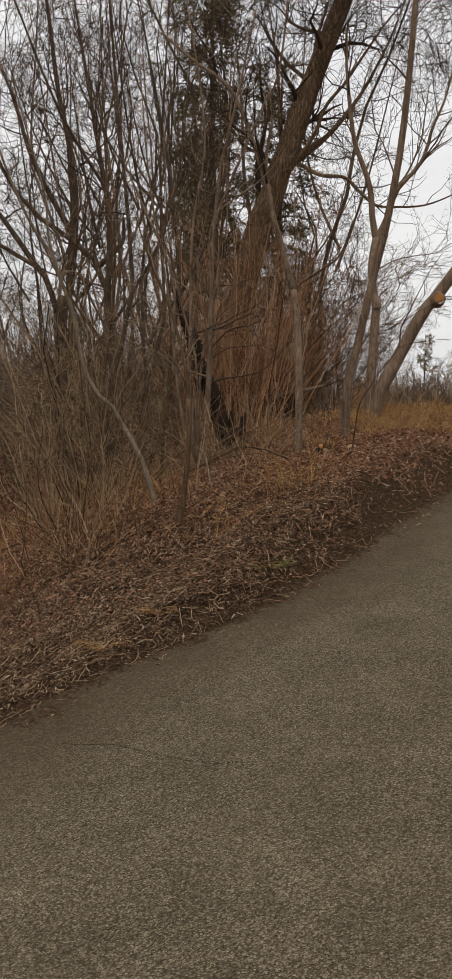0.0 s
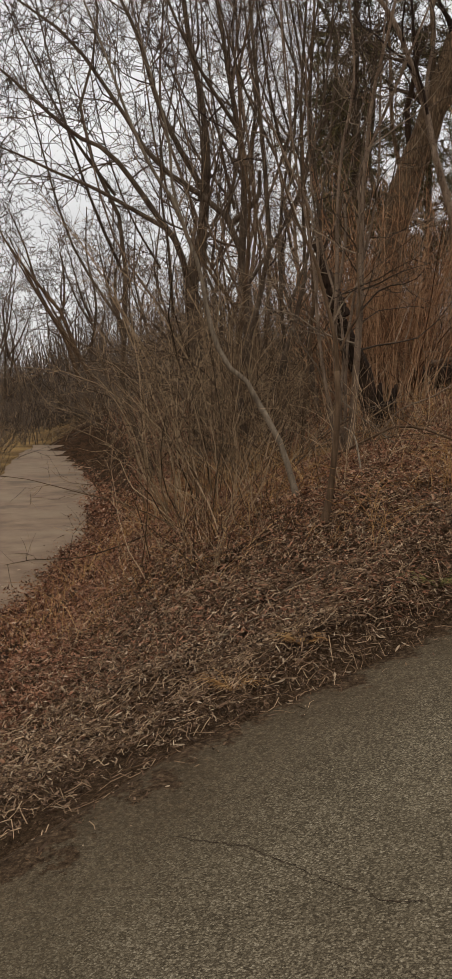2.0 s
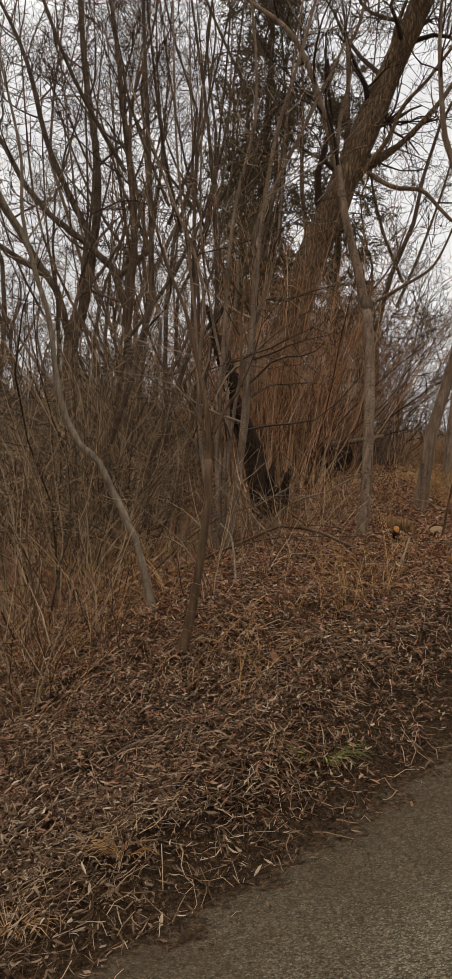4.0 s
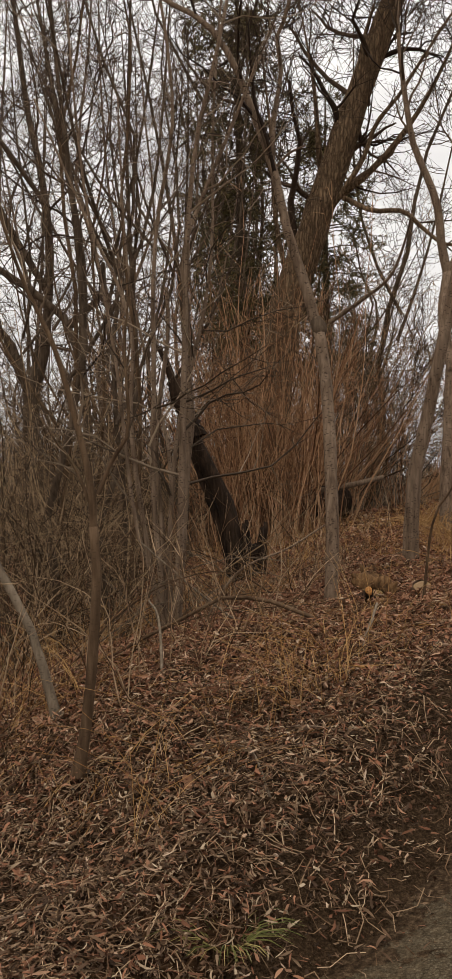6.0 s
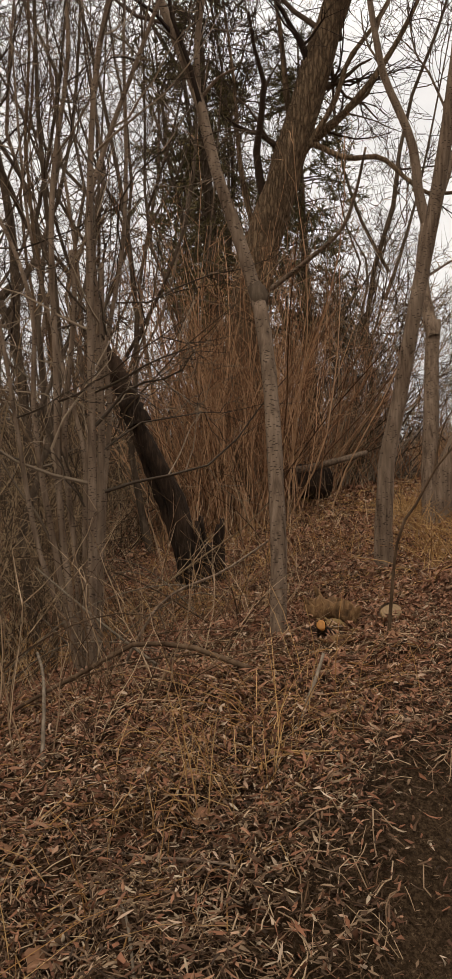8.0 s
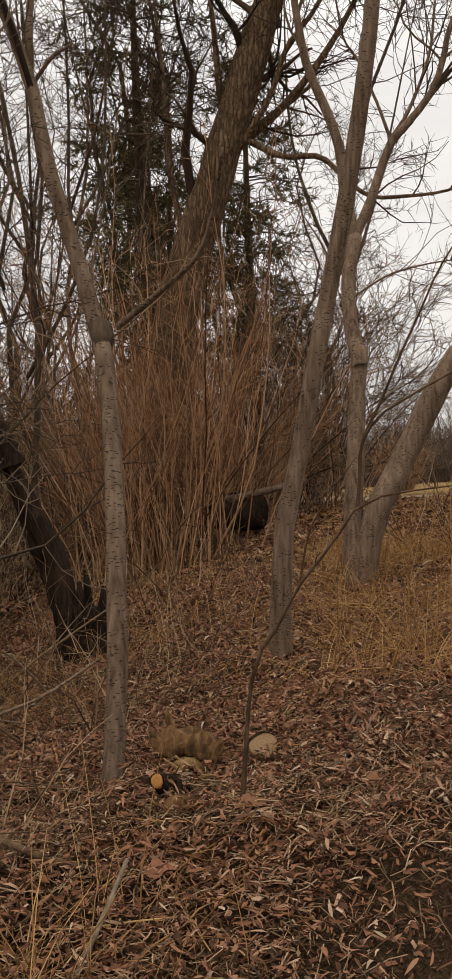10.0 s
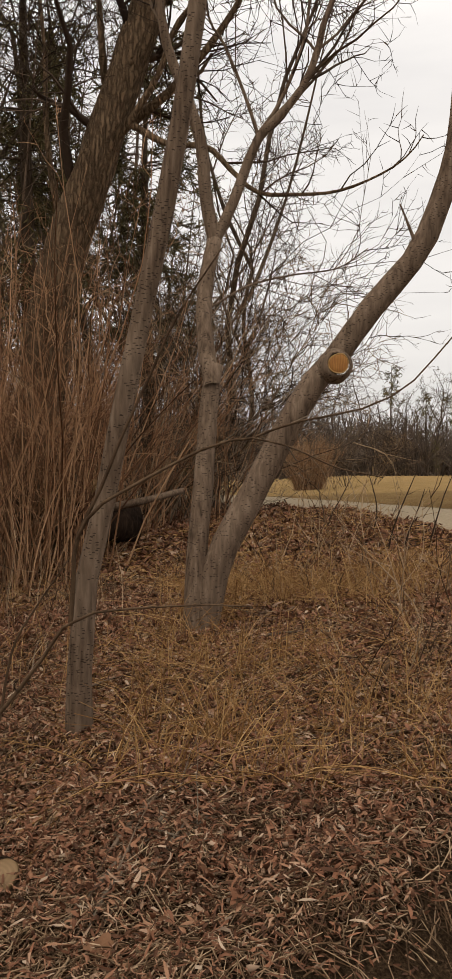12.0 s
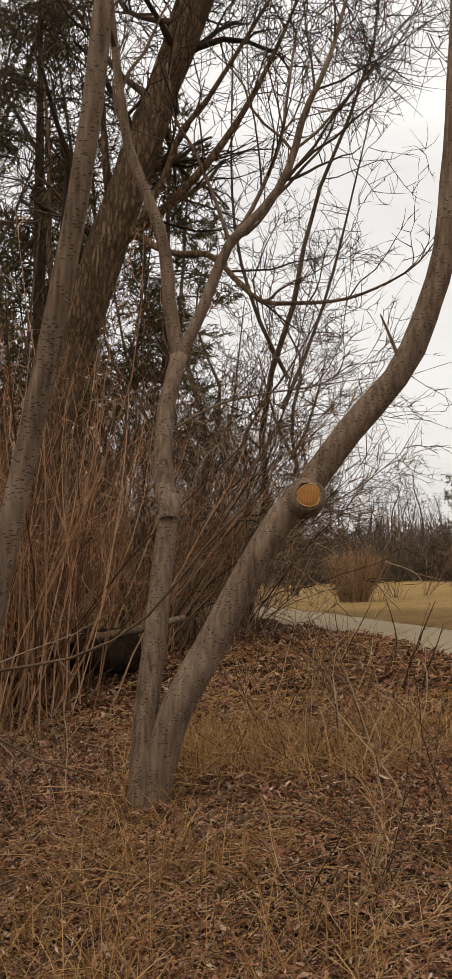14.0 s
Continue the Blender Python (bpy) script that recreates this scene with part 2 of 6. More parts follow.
def ground_material():
    s = Shade("woodland_ground")
    flake = s.mapped((70.0, 95.0, 70.0))
    tone = s.n.new("ShaderNodeRGBToBW")
    s.l.new(s.cells(1.0, flake, "Color"), tone.inputs["Color"])
    # leaf bed tones kept near black: shade between the litter leaves, as colour
    leaf = s.ramp(tone.outputs["Val"], [(0.1, (0.010, 0.006, 0.003)), (0.45, (0.036, 0.019, 0.010)), (0.75, (0.075, 0.040, 0.020)), (1.0, (0.15, 0.085, 0.043))])
    leaf = s.mix(s.math("MULTIPLY", s.noise(1.1, 4.0), 0.5), leaf, (0.06, 0.03, 0.014))
    grit = s.n.new("ShaderNodeRGBToBW")
    s.l.new(s.cells(210.0, None, "Color"), grit.inputs["Color"])
    crumb = s.math("ADD", s.math("MULTIPLY", s.noise(60.0, 9.0, None, 0.78), 0.8), s.math("MULTIPLY", grit.outputs["Val"], 0.2))
    soil = s.ramp(crumb, [(0.32, (0.012, 0.007, 0.004)), (0.48, (0.040, 0.024, 0.013)), (0.62, (0.088, 0.055, 0.031)), (0.73, (0.24, 0.165, 0.10))])
    leaf = s.mix(s.math("MULTIPLY", s.math("GREATER_THAN", s.noise(5.0, 6.0, None, 0.7), 0.52), 0.7), leaf, (0.018, 0.011, 0.007))
    col = s.mix(s.attr("soil"), leaf, soil)
    turf = s.ramp(s.noise(2.5, 9.0), [(0.25, (0.21, 0.122, 0.046)), (0.5, (0.32, 0.200, 0.080)), (0.75, (0.41, 0.270, 0.118))])
    turf = s.mix(s.noise(0.16, 3.0), turf, s.ramp(s.noise(14.0, 4.0), [(0.3, (0.17, 0.107, 0.043)), (0.7, (0.29, 0.196, 0.081))]))
    col = s.mix(s.attr("field"), col, turf)
    h = s.math("ADD", s.cells(1.0, flake), s.math("MULTIPLY", crumb, 2.0))
    return s.done(col, 0.95, h, 0.9, 0.012, 0.03)


def path_material():
    # a paler colour than the asphalt stretch that it continues
    s = Shade("pale_path")
    col = s.ramp(s.noise(30.0, 6.0), [(0.3, (0.209, 0.164, 0.11)), (0.6, (0.313, 0.253, 0.173)), (0.8, (0.398, 0.329, 0.226))])
    col = s.mix(s.math("MULTIPLY", s.noise(1.2, 4.0), 0.5), col, (0.19, 0.135, 0.0763))
    return s.done(col, 0.95, s.noise(60.0, 4.0), 0.3, 0.004, 0.05)



def trail_material():
    """Trodden earth: pale where it is dry, dark in shallow damp hollows, with grit."""
    s = Shade("trodden_dirt")
    col = s.ramp(s.noise(2.2, 9.0, None, 0.65), [(0.3, (0.105, 0.068, 0.042)), (0.5, (0.155, 0.104, 0.066)), (0.72, (0.21, 0.146, 0.096))])
    dry = s.noise(0.45, 4.0)
    col = s.mix(s.ramp(dry, [(0.5, (0.0, 0.0, 0.0)), (0.62, (0.5, 0.5, 0.5))]), col, (0.20, 0.15, 0.10))
    col = s.mix(s.ramp(dry, [(0.33, (0.7, 0.7, 0.7)), (0.42, (0.0, 0.0, 0.0))]), col, (0.075, 0.055, 0.035))
    speck = s.math("GREATER_THAN", s.noise(22.0, 6.0, None, 0.75), 0.66)
    col = s.mix(s.math("MULTIPLY", speck, 0.6), col, (0.075, 0.045, 0.025))
    return s.done(col, 0.8, s.noise(14.0, 6.0), 0.15, 0.01, 0.12)


M_TRAIL = trail_material()
M_PATH = path_material()
M_ASPHALT = asphalt_material()
M_GROUND = ground_material()

# ---- helpers for shapes ----
TABLE = np.random.RandomState(7).rand(256, 256)
UP = np.array([0.0, 0.0, 1.0])


def vnoise(x, y, scale):
    """Smooth lattice noise, 0 to 1."""
    x, y = np.asarray(x, float) * scale, np.asarray(y, float) * scale
    i, j = np.floor(x).astype(int), np.floor(y).astype(int)
    u, v = x - i, y - j
    u, v = u * u * (3 - 2 * u), v * v * (3 - 2 * v)
    a, b = TABLE[i % 256, j % 256], TABLE[(i + 1) % 256, j % 256]
    c, d = TABLE[i % 256, (j + 1) % 256], TABLE[(i + 1) % 256, (j + 1) % 256]
    return (a * (1 - u) + b * u) * (1 - v) + (c * (1 - u) + d * u) * v


def sstep(a, b, x):
    k = np.clip((x - a) / (b - a), 0, 1)
    return k * k * (3 - 2 * k)


def mesh_of(name, verts, faces_list, smooth=True):
    """A mesh from arrays: vertices, and face index arrays of one size each."""
    me = bpy.data.meshes.new(name)
    verts = np.asarray(verts, np.float32)
    loops = np.concatenate([f.reshape(-1) for f in faces_list]).astype(np.int32)
    totals = np.concatenate([np.full(len(f), f.shape[1], np.int32) for f in faces_list])
    me.vertices.add(len(verts))
    me.vertices.foreach_set("co", verts.reshape(-1))
    me.loops.add(len(loops))
    me.loops.foreach_set("vertex_index", loops)
    me.polygons.add(len(totals))
    me.polygons.foreach_set("loop_start", np.concatenate([[0], np.cumsum(totals)[:-1]]).astype(np.int32))
    me.polygons.foreach_set("use_smooth", np.full(len(totals), smooth))
    me.update(calc_edges=True)
    return me


class Bag:
    """Collects vertices and faces for one mesh."""

    def __init__(self):
        self.v, self.f, self.n = [], {}, 0

    def add(self, verts, faces):
        self.v.append(np.asarray(verts, float).reshape(-1, 3))
        self.f.setdefault(faces.shape[1], []).append(faces + self.n)
        self.n += len(self.v[-1])

    def tubes(self, P, R, k=3, rough=0.0, rs=None, cap=False):
        """Tubes round the lines P (n, m, 3) with radii R (n, m)."""
        n, m = P.shape[:2]
        T = np.empty_like(P)
        T[:, 1:-1] = P[:, 2:] - P[:, :-2]
        T[:, 0], T[:, -1] = P[:, 1] - P[:, 0], P[:, -1] - P[:, -2]
        T /= np.linalg.norm(T, axis=2, keepdims=True) + 1e-9
        mean = T.mean(1)
        ref = np.where(np.abs(mean[:, 2:3]) > 0.7, np.array([[1.0, 0.15, 0.0]]), np.array([[0.0, 0.1, 1.0]]))
        U = np.cross(T, ref[:, None, :])
        U /= np.linalg.norm(U, axis=2, keepdims=True) + 1e-9
        V = np.cross(T, U)
        ang = np.arange(k) * 2 * math.pi / k
        rad = R[:, :, None] * np.ones(k)
        if rough and rs is not None:
            rad = rad * (1 + rough * (rs.rand(n, m, k) - 0.5))
        verts = P[:, :, None, :] + rad[..., None] * (np.cos(ang)[None, None, :, None] * U[:, :, None, :] + np.sin(ang)[None, None, :, None] * V[:, :, None, :])
        i = (np.arange(n)[:, None, None] * m + np.arange(m - 1)[None, :, None]) * k
        a, b = i + np.arange(k), i + (np.arange(k) + 1) % k
        self.add(verts, np.stack([a, b, b + k, a + k], -1).reshape(-1, 4))
        if cap:
            self.f.setdefault(k, []).append((np.arange(n)[:, None] * m * k + (m - 1) * k + np.arange(k)) + self.n - n * m * k)

    def leaves(self, C, D, W, L, S, fold):
        """Small folded leaves: centres, directions, sideways, lengths, widths."""
        n = len(C)
        N = np.cross(D, W)
        skew = 0.3 * np.sin(37.0 * fold)
        v = np.stack([C - D * L[:, None] / 2, C + W * S[:, None] / 2 - D * (L * skew)[:, None] + N * (0.4 * fold * S)[:, None], C + D * L[:, None] / 2 + N * (fold * L)[:, None],
                      C - W * S[:, None] / 2 + D * (L * skew)[:, None] + N * (0.8 * fold * S)[:, None], C - N * (fold * S)[:, None]], 1)
        i = np.arange(n)[:, None] * 5
        self.add(v, np.concatenate([i + np.array([[0, 1, 4]]), i + np.array([[1, 2, 4]]), i + np.array([[2, 3, 4]]), i + np.array([[3, 0, 4]])]))

    def blades(self, C, D, W, L, S, curl):
        """Curled narrow leaves: centres, directions, sideways, lengths, widths, curl."""
        n = len(C)
        N = np.cross(D, W)
        rows = []
        for f, wd in ((-0.5, 0.25), (-0.2, 1.0), (0.18, 0.85), (0.5, 0.12)):
            mid = C + D * (L * f)[:, None] + N * (curl * L * (0.25 - f * f) * 2)[:, None] + W * (curl * L * f * f)[:, None]
            rows += [mid + W * (S * wd / 2)[:, None] + N * (S * 0.25 * wd)[:, None], mid - W * (S * wd / 2)[:, None]]
        i = np.arange(n)[:, None] * 8
        self.add(np.stack(rows, 1), np.concatenate([i + np.array([[q, q + 1, q + 3, q + 2]]) for q in (0, 2, 4)]))

    def mesh(self, name, smooth=True):
        return mesh_of(name, np.concatenate(self.v), [np.concatenate(f) for f in self.f.values()], smooth)


def part(name, data, material, parent=None, label=""):
    """One mesh object, under a thing or a part where parent is given."""
    me = data.mesh(name) if isinstance(data, Bag) else data
    me.materials.clear()
    me.materials.append(material)
    ob = new(name, me)
    ob.parent = parent
    return tagged(ob, label)


def thing(name, at, label, category, group=""):
    ob = new(name)
    ob.empty_display_size = 0.1
    ob.matrix_world = Matrix.Translation(at)
    return tagged(ob, label, category, group)


def smooth_line(pts, m):
    """A Catmull-Rom line of m points through the given ones."""
    p = np.asarray(pts, float)
    q = np.vstack([2 * p[0] - p[1], p, 2 * p[-1] - p[-2]])
    d = np.concatenate([[0], np.cumsum(np.linalg.norm(np.diff(p, axis=0), axis=1))])
    s = np.linspace(0, d[-1], m)
    i = np.clip(np.searchsorted(d, s, side="right") - 1, 0, len(p) - 2)
    t = ((s - d[i]) / (d[i + 1] - d[i]))[:, None]
    a, b, c, e = q[i], q[i + 1], q[i + 2], q[i + 3]
    return 0.5 * (2 * b + (c - a) * t + (2 * a - 5 * b + 4 * c - e) * t * t + (3 * b - a - 3 * c + e) * t ** 3)


def unit(v):
    return v / (np.linalg.norm(v, axis=-1, keepdims=True) + 1e-9)


def grow(P, R, n, rs, length, angle=(25, 60), up=0.1, curl=0.25, m=5, t0=0.25, t1=1.0, thin=0.6, tip=0.25, rmin=0.0012):
    """n side branches on each of the lines P with radii R."""
    N, M = P.shape[:2]
    idx = np.repeat(np.arange(N), n)
    t = t0 + (t1 - t0) * rs.rand(N * n) ** 0.8
    s = t * (M - 1)
    i = np.minimum(s.astype(int), M - 2)
    f = (s - i)[:, None]
    start = P[idx, i] * (1 - f) + P[idx, i + 1] * f
    r0 = np.maximum((R[idx, i] * (1 - f[:, 0]) + R[idx, i + 1] * f[:, 0]) * thin, rmin)
    tang = unit(P[idx, i + 1] - P[idx, i])
    side = unit(np.cross(tang, rs.normal(size=(N * n, 3))))
    a = np.radians(angle[0] + (angle[1] - angle[0]) * rs.rand(N * n))[:, None]
    d = unit(tang * np.cos(a) + side * np.sin(a))
    L = (length[0] + (length[1] - length[0]) * rs.rand(N * n)) * (1.15 - 0.55 * t)
    Q = np.empty((N * n, m, 3))
    Q[:, 0] = start
    for j in range(1, m):
        d = unit(d + rs.normal(size=d.shape) * curl + UP * up)
        Q[:, j] = Q[:, j - 1] + d * (L / (m - 1))[:, None]
    return Q, r0[:, None] * np.linspace(1, tip, m)[None, :]


def stem_arrays(stems, base, m=16):
    """Lines and radii, relative to base, of stems given as (points, first radius, last radius)."""
    P = np.stack([smooth_line(p, m) for p, _, _ in stems]) - np.asarray(base)
    R = np.stack([np.linspace(a, b, m) for _, a, b in stems])
    return P, R


def bare_tree(name, base, stems, label, seed, bark, twig, levels, flare=1.35, sides=12, category="tree", group="", m=18, rough=0.1, keys=0):
    """A leafless tree. stems: the trunk first, then its limbs; levels: how each set of side branches grows (from the stems listed in it)."""
    rs = np.random.RandomState(seed)
    root = thing(name, base, label, category, group)
    P, R = stem_arrays(stems, base, m)
    for k in range(len(stems)):
        b, r = Bag(), R[k:k + 1].copy()
        if k == 0:
            r[0, 0] *= flare
            r[0, 1] *= 1 + (flare - 1) * 0.35
        b.tubes(P[k:k + 1], r, sides, rough, rs, True)
        part("trunk" if k == 0 else "limb", b, bark, root)
    crown = Bag()
    PP, RR = P, R
    for lv in levels:
        spec = dict(lv)
        src = spec.pop("stems", None)
        k = spec.pop("k", 3)
        own = spec.pop("own", True)
        A, B = (P[src], R[src]) if src is not None else (PP, RR)
        Q, S = grow(A, B, rs=rs, **spec)
        if own:
            crown.tubes(Q, S, k)
        PP, RR = Q, S
    if crown.n:
        part("crown", crown, twig, root, "fine bare branches and twigs")
    if keys:
        # bunches of dry seed keys hang from the twig ends
        pick = rs.permutation(len(PP))[:keys]
        idx = np.repeat(pick, 6)
        n = len(idx)
        C = PP[idx, -1] + rs.normal(size=(n, 3)) * 0.02 - UP * rs.uniform(0.02, 0.09, n)[:, None]
        d = unit(-UP + 0.25 * rs.normal(size=(n, 3)))
        w = unit(np.cross(d, rs.normal(size=(n, 3))))
        bunch = Bag()
        bunch.leaves(C, d, w, rs.uniform(0.05, 0.085, n), rs.uniform(0.012, 0.02, n), np.full(n, 0.1))
        part("seed_keys", bunch, M_KEYS, root, "dry brown hanging seed keys")
    return root

# ---- terrain ----
BUMPS = ((-1.6, 5.2, -0.256), (-2.2, 6.4, -0.164), (-0.9, 6.0, 0.24), (-0.9, 7.6, 0.222), (0.1, 6.3, -0.08), (0.1, 7.6, 0.172),
         (0.6, 9.0, 0.14), (0.4, 11.0, 0.181), (1.6, 9.0, 0.118), (2.2, 11.5, 0.037), (-2.0, 8.0, -0.006), (0.6, 10.1, -0.10), (1.0, 11.6, 0.07))
ROAD_L = ((-19.0, -8.3), (-9.0, -2.5), (-4.0, 0.4), (-1.22, 3.6), (-0.74, 4.4), (-0.03, 5.15), (0.52, 5.95), (1.08, 6.95), (1.68, 7.9), (2.42, 9.0), (3.08, 11.2), (3.25, 13.6),
          (2.95, 15.7), (2.65, 16.7), (2.05, 18.2), (1.2, 20.5), (0.4, 22.8), (-1.2, 27.0), (-5.5, 38.0), (-6.5, 40.0))
ROAD_W = (6.0, 6.0, 4.6, 4.2, 4.0, 3.8, 3.5, 3.2, 2.9, 2.4, 1.5, 1.0, 0.9, 0.9, 0.95, 0.95, 0.9, 0.9, 0.9, 0.9)


def trail_edge(y):
    """x of the right-hand edge of the lower dirt trail."""
    return np.interp(y, (-10, 0, 9.3, 13.7, 18.4, 20.6, 26.0, 32.6, 40.0, 48.6, 60.0, 900.0), (-3.4, -3.5, -4.25, -5.3, -6.95, -7.85, -10.3, -13.4, -16.7, -20.4, -25.0, -380.0))


def road_plane(x, y):
    return 0.0212 + 0.1727 * x + 0.1271 * y


def upper(x, y):
    return 1.71 + 0.40 * (1 - np.exp(-np.maximum(y - 10, -3) / 4.5)) + 0.04 * np.clip(x - 1, -3, 3) - 0.019 * np.clip(y - 17, 0, 60)


def smin(a, b, k):
    h = np.clip(0.5 + 0.5 * (b - a) / k, 0, 1)
    return b * (1 - h) + a * h - k * h * (1 - h)


def lie(x, y):
    """The smooth lie of the land."""
    z = smin(np.maximum(road_plane(x, y), -0.8), upper(x, y), 0.5)
    for bx, by, w in BUMPS:
        z = z + w * np.exp(-((x - bx) ** 2 + (y - by) ** 2) / 2.42)
    d = x - trail_edge(y)
    low = -0.27 - 0.04 * np.maximum(0, 6 - y) + 0.03 * vnoise(x, y, 0.6) + 0.10 * sstep(-2.6, -5, d)
    return low + (z - low) * (sstep(-0.1, 2.3, d) - 0.15 * np.exp(-((d - 0.75) / 0.45) ** 2))


def line_at(pts, y):
    return np.interp(y, [p[1] for p in pts], [p[0] for p in pts])


def from_road(x, y):
    """Signed distance, about, to the road's left-hand edge: above 0 on the road's left."""
    xe = line_at(ROAD_L, y)
    slope = (line_at(ROAD_L, y + 0.3) - line_at(ROAD_L, y - 0.3)) / 0.6
    return (xe - x) / np.sqrt(1 + slope ** 2)


def road_top(x, y):
    """The road lies on the land, smoothed."""
    z = smin(np.maximum(road_plane(x, y), -0.8), upper(x, y), 0.5)
    for bx, by, w in BUMPS[4:]:
        z = z + 0.6 * w * np.exp(-((x - bx) ** 2 + (y - by) ** 2) / 2.42)
    return z


def land(x, y):
    """The ground with its small relief; it dips under the road."""
    x, y = np.asarray(x, float), np.asarray(y, float)
    d = from_road(x, y)
    z = lie(x, y)
    wide = np.interp(y, [p[1] for p in ROAD_L], ROAD_W)
    inside = sstep(0.30, -0.12, d) * sstep(-wide - 0.35, -wide + 0.15, d)
    z = z * (1 - inside) + road_top(x, y) * inside
    near = sstep(26, 10, np.hypot(x, y - 7)) * sstep(-0.3, 1.0, x - trail_edge(y))
    rough = 0.10 * (vnoise(x, y, 1.7) - 0.5) + 0.05 * (vnoise(x + 9, y, 4.5) - 0.5) + 0.028 * (vnoise(x, y + 5, 13.0) - 0.5)
    rim = 0.05 * np.exp(-((d - 0.42) / 0.22) ** 2) * sstep(13, 10, y)
    return z + near * rough * (1 - inside * 0.85) + rim - (0.03 + 0.03 * sstep(10, 12, y)) * inside - 0.07 * sstep(-0.12, -0.35, d) * inside


def axis(dense0, dense1, step, lo, hi):
    mid = np.arange(dense0, dense1, step)
    out, s, v = [], step, dense1
    while v < hi:
        out.append(v)
        s *= 1.13
        v += s
    left, s, v = [], step, dense0
    while v > lo:
        s *= 1.13
        v -= s
        left.append(v)
    return np.concatenate([left[::-1], mid, out, [hi]])


def grid_mesh(name, X, Y, Z):
    ny, nx = X.shape
    i = (np.arange(ny - 1)[:, None] * nx + np.arange(nx - 1)[None, :]).reshape(-1)
    return mesh_of(name, np.stack([X, Y, Z], -1).reshape(-1, 3), [np.stack([i, i + 1, i + nx + 1, i + nx], -1)])


def point_attr(me, name, values):
    at = me.attributes.new(name, "FLOAT", "POINT")
    at.data.foreach_set("value", np.asarray(values, np.float32).reshape(-1))


gx, gy = np.meshgrid(axis(-3.4, 3.6, 0.06, -900, 900), axis(2.6, 21.0, 0.075, -300, 1800))
ground_me = grid_mesh("ground", gx, gy, land(gx, gy))
gd = from_road(gx, gy)
gt = gx - trail_edge(gy)
soil_edge = 0.24 + 0.32 * sstep(-0.55, -1.3, gx) + 0.26 * sstep(5.4, 6.8, gy) * sstep(10.6, 9.2, gy) + 0.34 * (vnoise(gx, gy, 2.3) - 0.4) + 0.2 * (vnoise(gx, gy, 7.0) - 0.5)
point_attr(ground_me, "soil", sstep(soil_edge + 0.12, soil_edge - 0.1, gd) * sstep(-4.5, -3.2, gd) * sstep(16, 12, gy))
trail_w = np.interp(gy, (18, 30, 36), (3.0, 2.3, 1.7))
wide_at = np.interp(gy, [p[1] for p in ROAD_L], ROAD_W)
right_side = sstep(0.5, -0.3, gd + wide_at) * sstep(8, 12, gy) * (0.6 + 0.4 * sstep(24.0, 27.5, gy + 2.0 * vnoise(gx, gy, 0.8)))
beyond = sstep(24.5, 27.0, gy) * sstep(-4.0, -0.5, gx)
left_side = sstep(-trail_w + 0.2, -trail_w - 0.3, gt)
point_attr(ground_me, "field", np.clip(right_side + beyond + 0.8 * left_side, 0, 1))
tagged(part("ground", ground_me, M_GROUND), "brown leaf-littered woodland bank, dirt trail and dry grass field", "ground", kind="structure")

# the lower dirt trail
ty = np.concatenate([np.arange(-14.0, 1.0, 0.5), np.arange(1.0, 24.0, 0.2), np.arange(24.0, 38.5, 0.4)])
tw = np.interp(ty, (18, 30, 36), (3.0, 2.3, 1.7))
tu = np.linspace(0, 1, 16)
tx = trail_edge(ty)[:, None] + 0.22 - (tw[:, None] + 0.3) * tu[None, :]
tyy = np.repeat(ty[:, None], 16, 1)
wob = 0.4 * (vnoise(tx[:, :1], tyy[:, :1], 0.7) - 0.5) + 0.16 * (vnoise(tx[:, :1], tyy[:, :1], 2.6) - 0.5)
tx = tx + wob * (1 - tu) ** 2 + 0.8 * (vnoise(tx[:, -1:] + 7, tyy[:, -1:], 0.6) - 0.5) * tu ** 2
tz = land(tx, tyy) + 0.035 + 0.02 * (vnoise(tx, tyy, 1.1) - 0.5)
tz[:, 0], tz[:, -1] = tz[:, 0] - 0.06, tz[:, -1] - 0.06
tagged(part("dirt_trail", grid_mesh("dirt_trail", tx[:, ::-1], tyy[:, ::-1], tz[:, ::-1]), M_TRAIL), "trodden pale dirt trail below the bank", "trail", kind="structure")

# the asphalt path
road_y = np.concatenate([np.arange(-8.0, -2.4, 0.2), np.arange(-2.4, 12.0, 0.08), np.arange(12.0, 40.0, 0.15)])
rw = np.interp(road_y, [p[1] for p in ROAD_L], ROAD_W) * 1.25
across = np.concatenate([[-0.14, -0.05], np.linspace(0.0, 1.2, 16)[:-1]])
rx = np.concatenate([line_at(ROAD_L, road_y)[:, None] + across[None, :], line_at(ROAD_L, road_y)[:, None] + np.linspace(1.2, 1.0, 10)[None, :] * 0 + np.linspace(0, 1, 10)[None, :] * (rw[:, None] - 1.2) + 1.2], 1)
ry = np.repeat(road_y[:, None], rx.shape[1], 1)
ragged = 0.012 * (vnoise(rx, ry, 3.0) - 0.5) + 0.006 * (vnoise(rx, ry, 9.0) - 0.5)
road_z = road_top(rx, ry) + ragged
road_z[:, 0] -= 0.06
road_z[:, 1] -= 0.02
road_z[:, -1] -= 0.06
dirt = np.clip(1.0 + from_road(rx, ry) / (0.55 + 0.5 * vnoise(rx, ry, 1.3)), 0, 1)
split = int(np.searchsorted(road_y, 11.5))
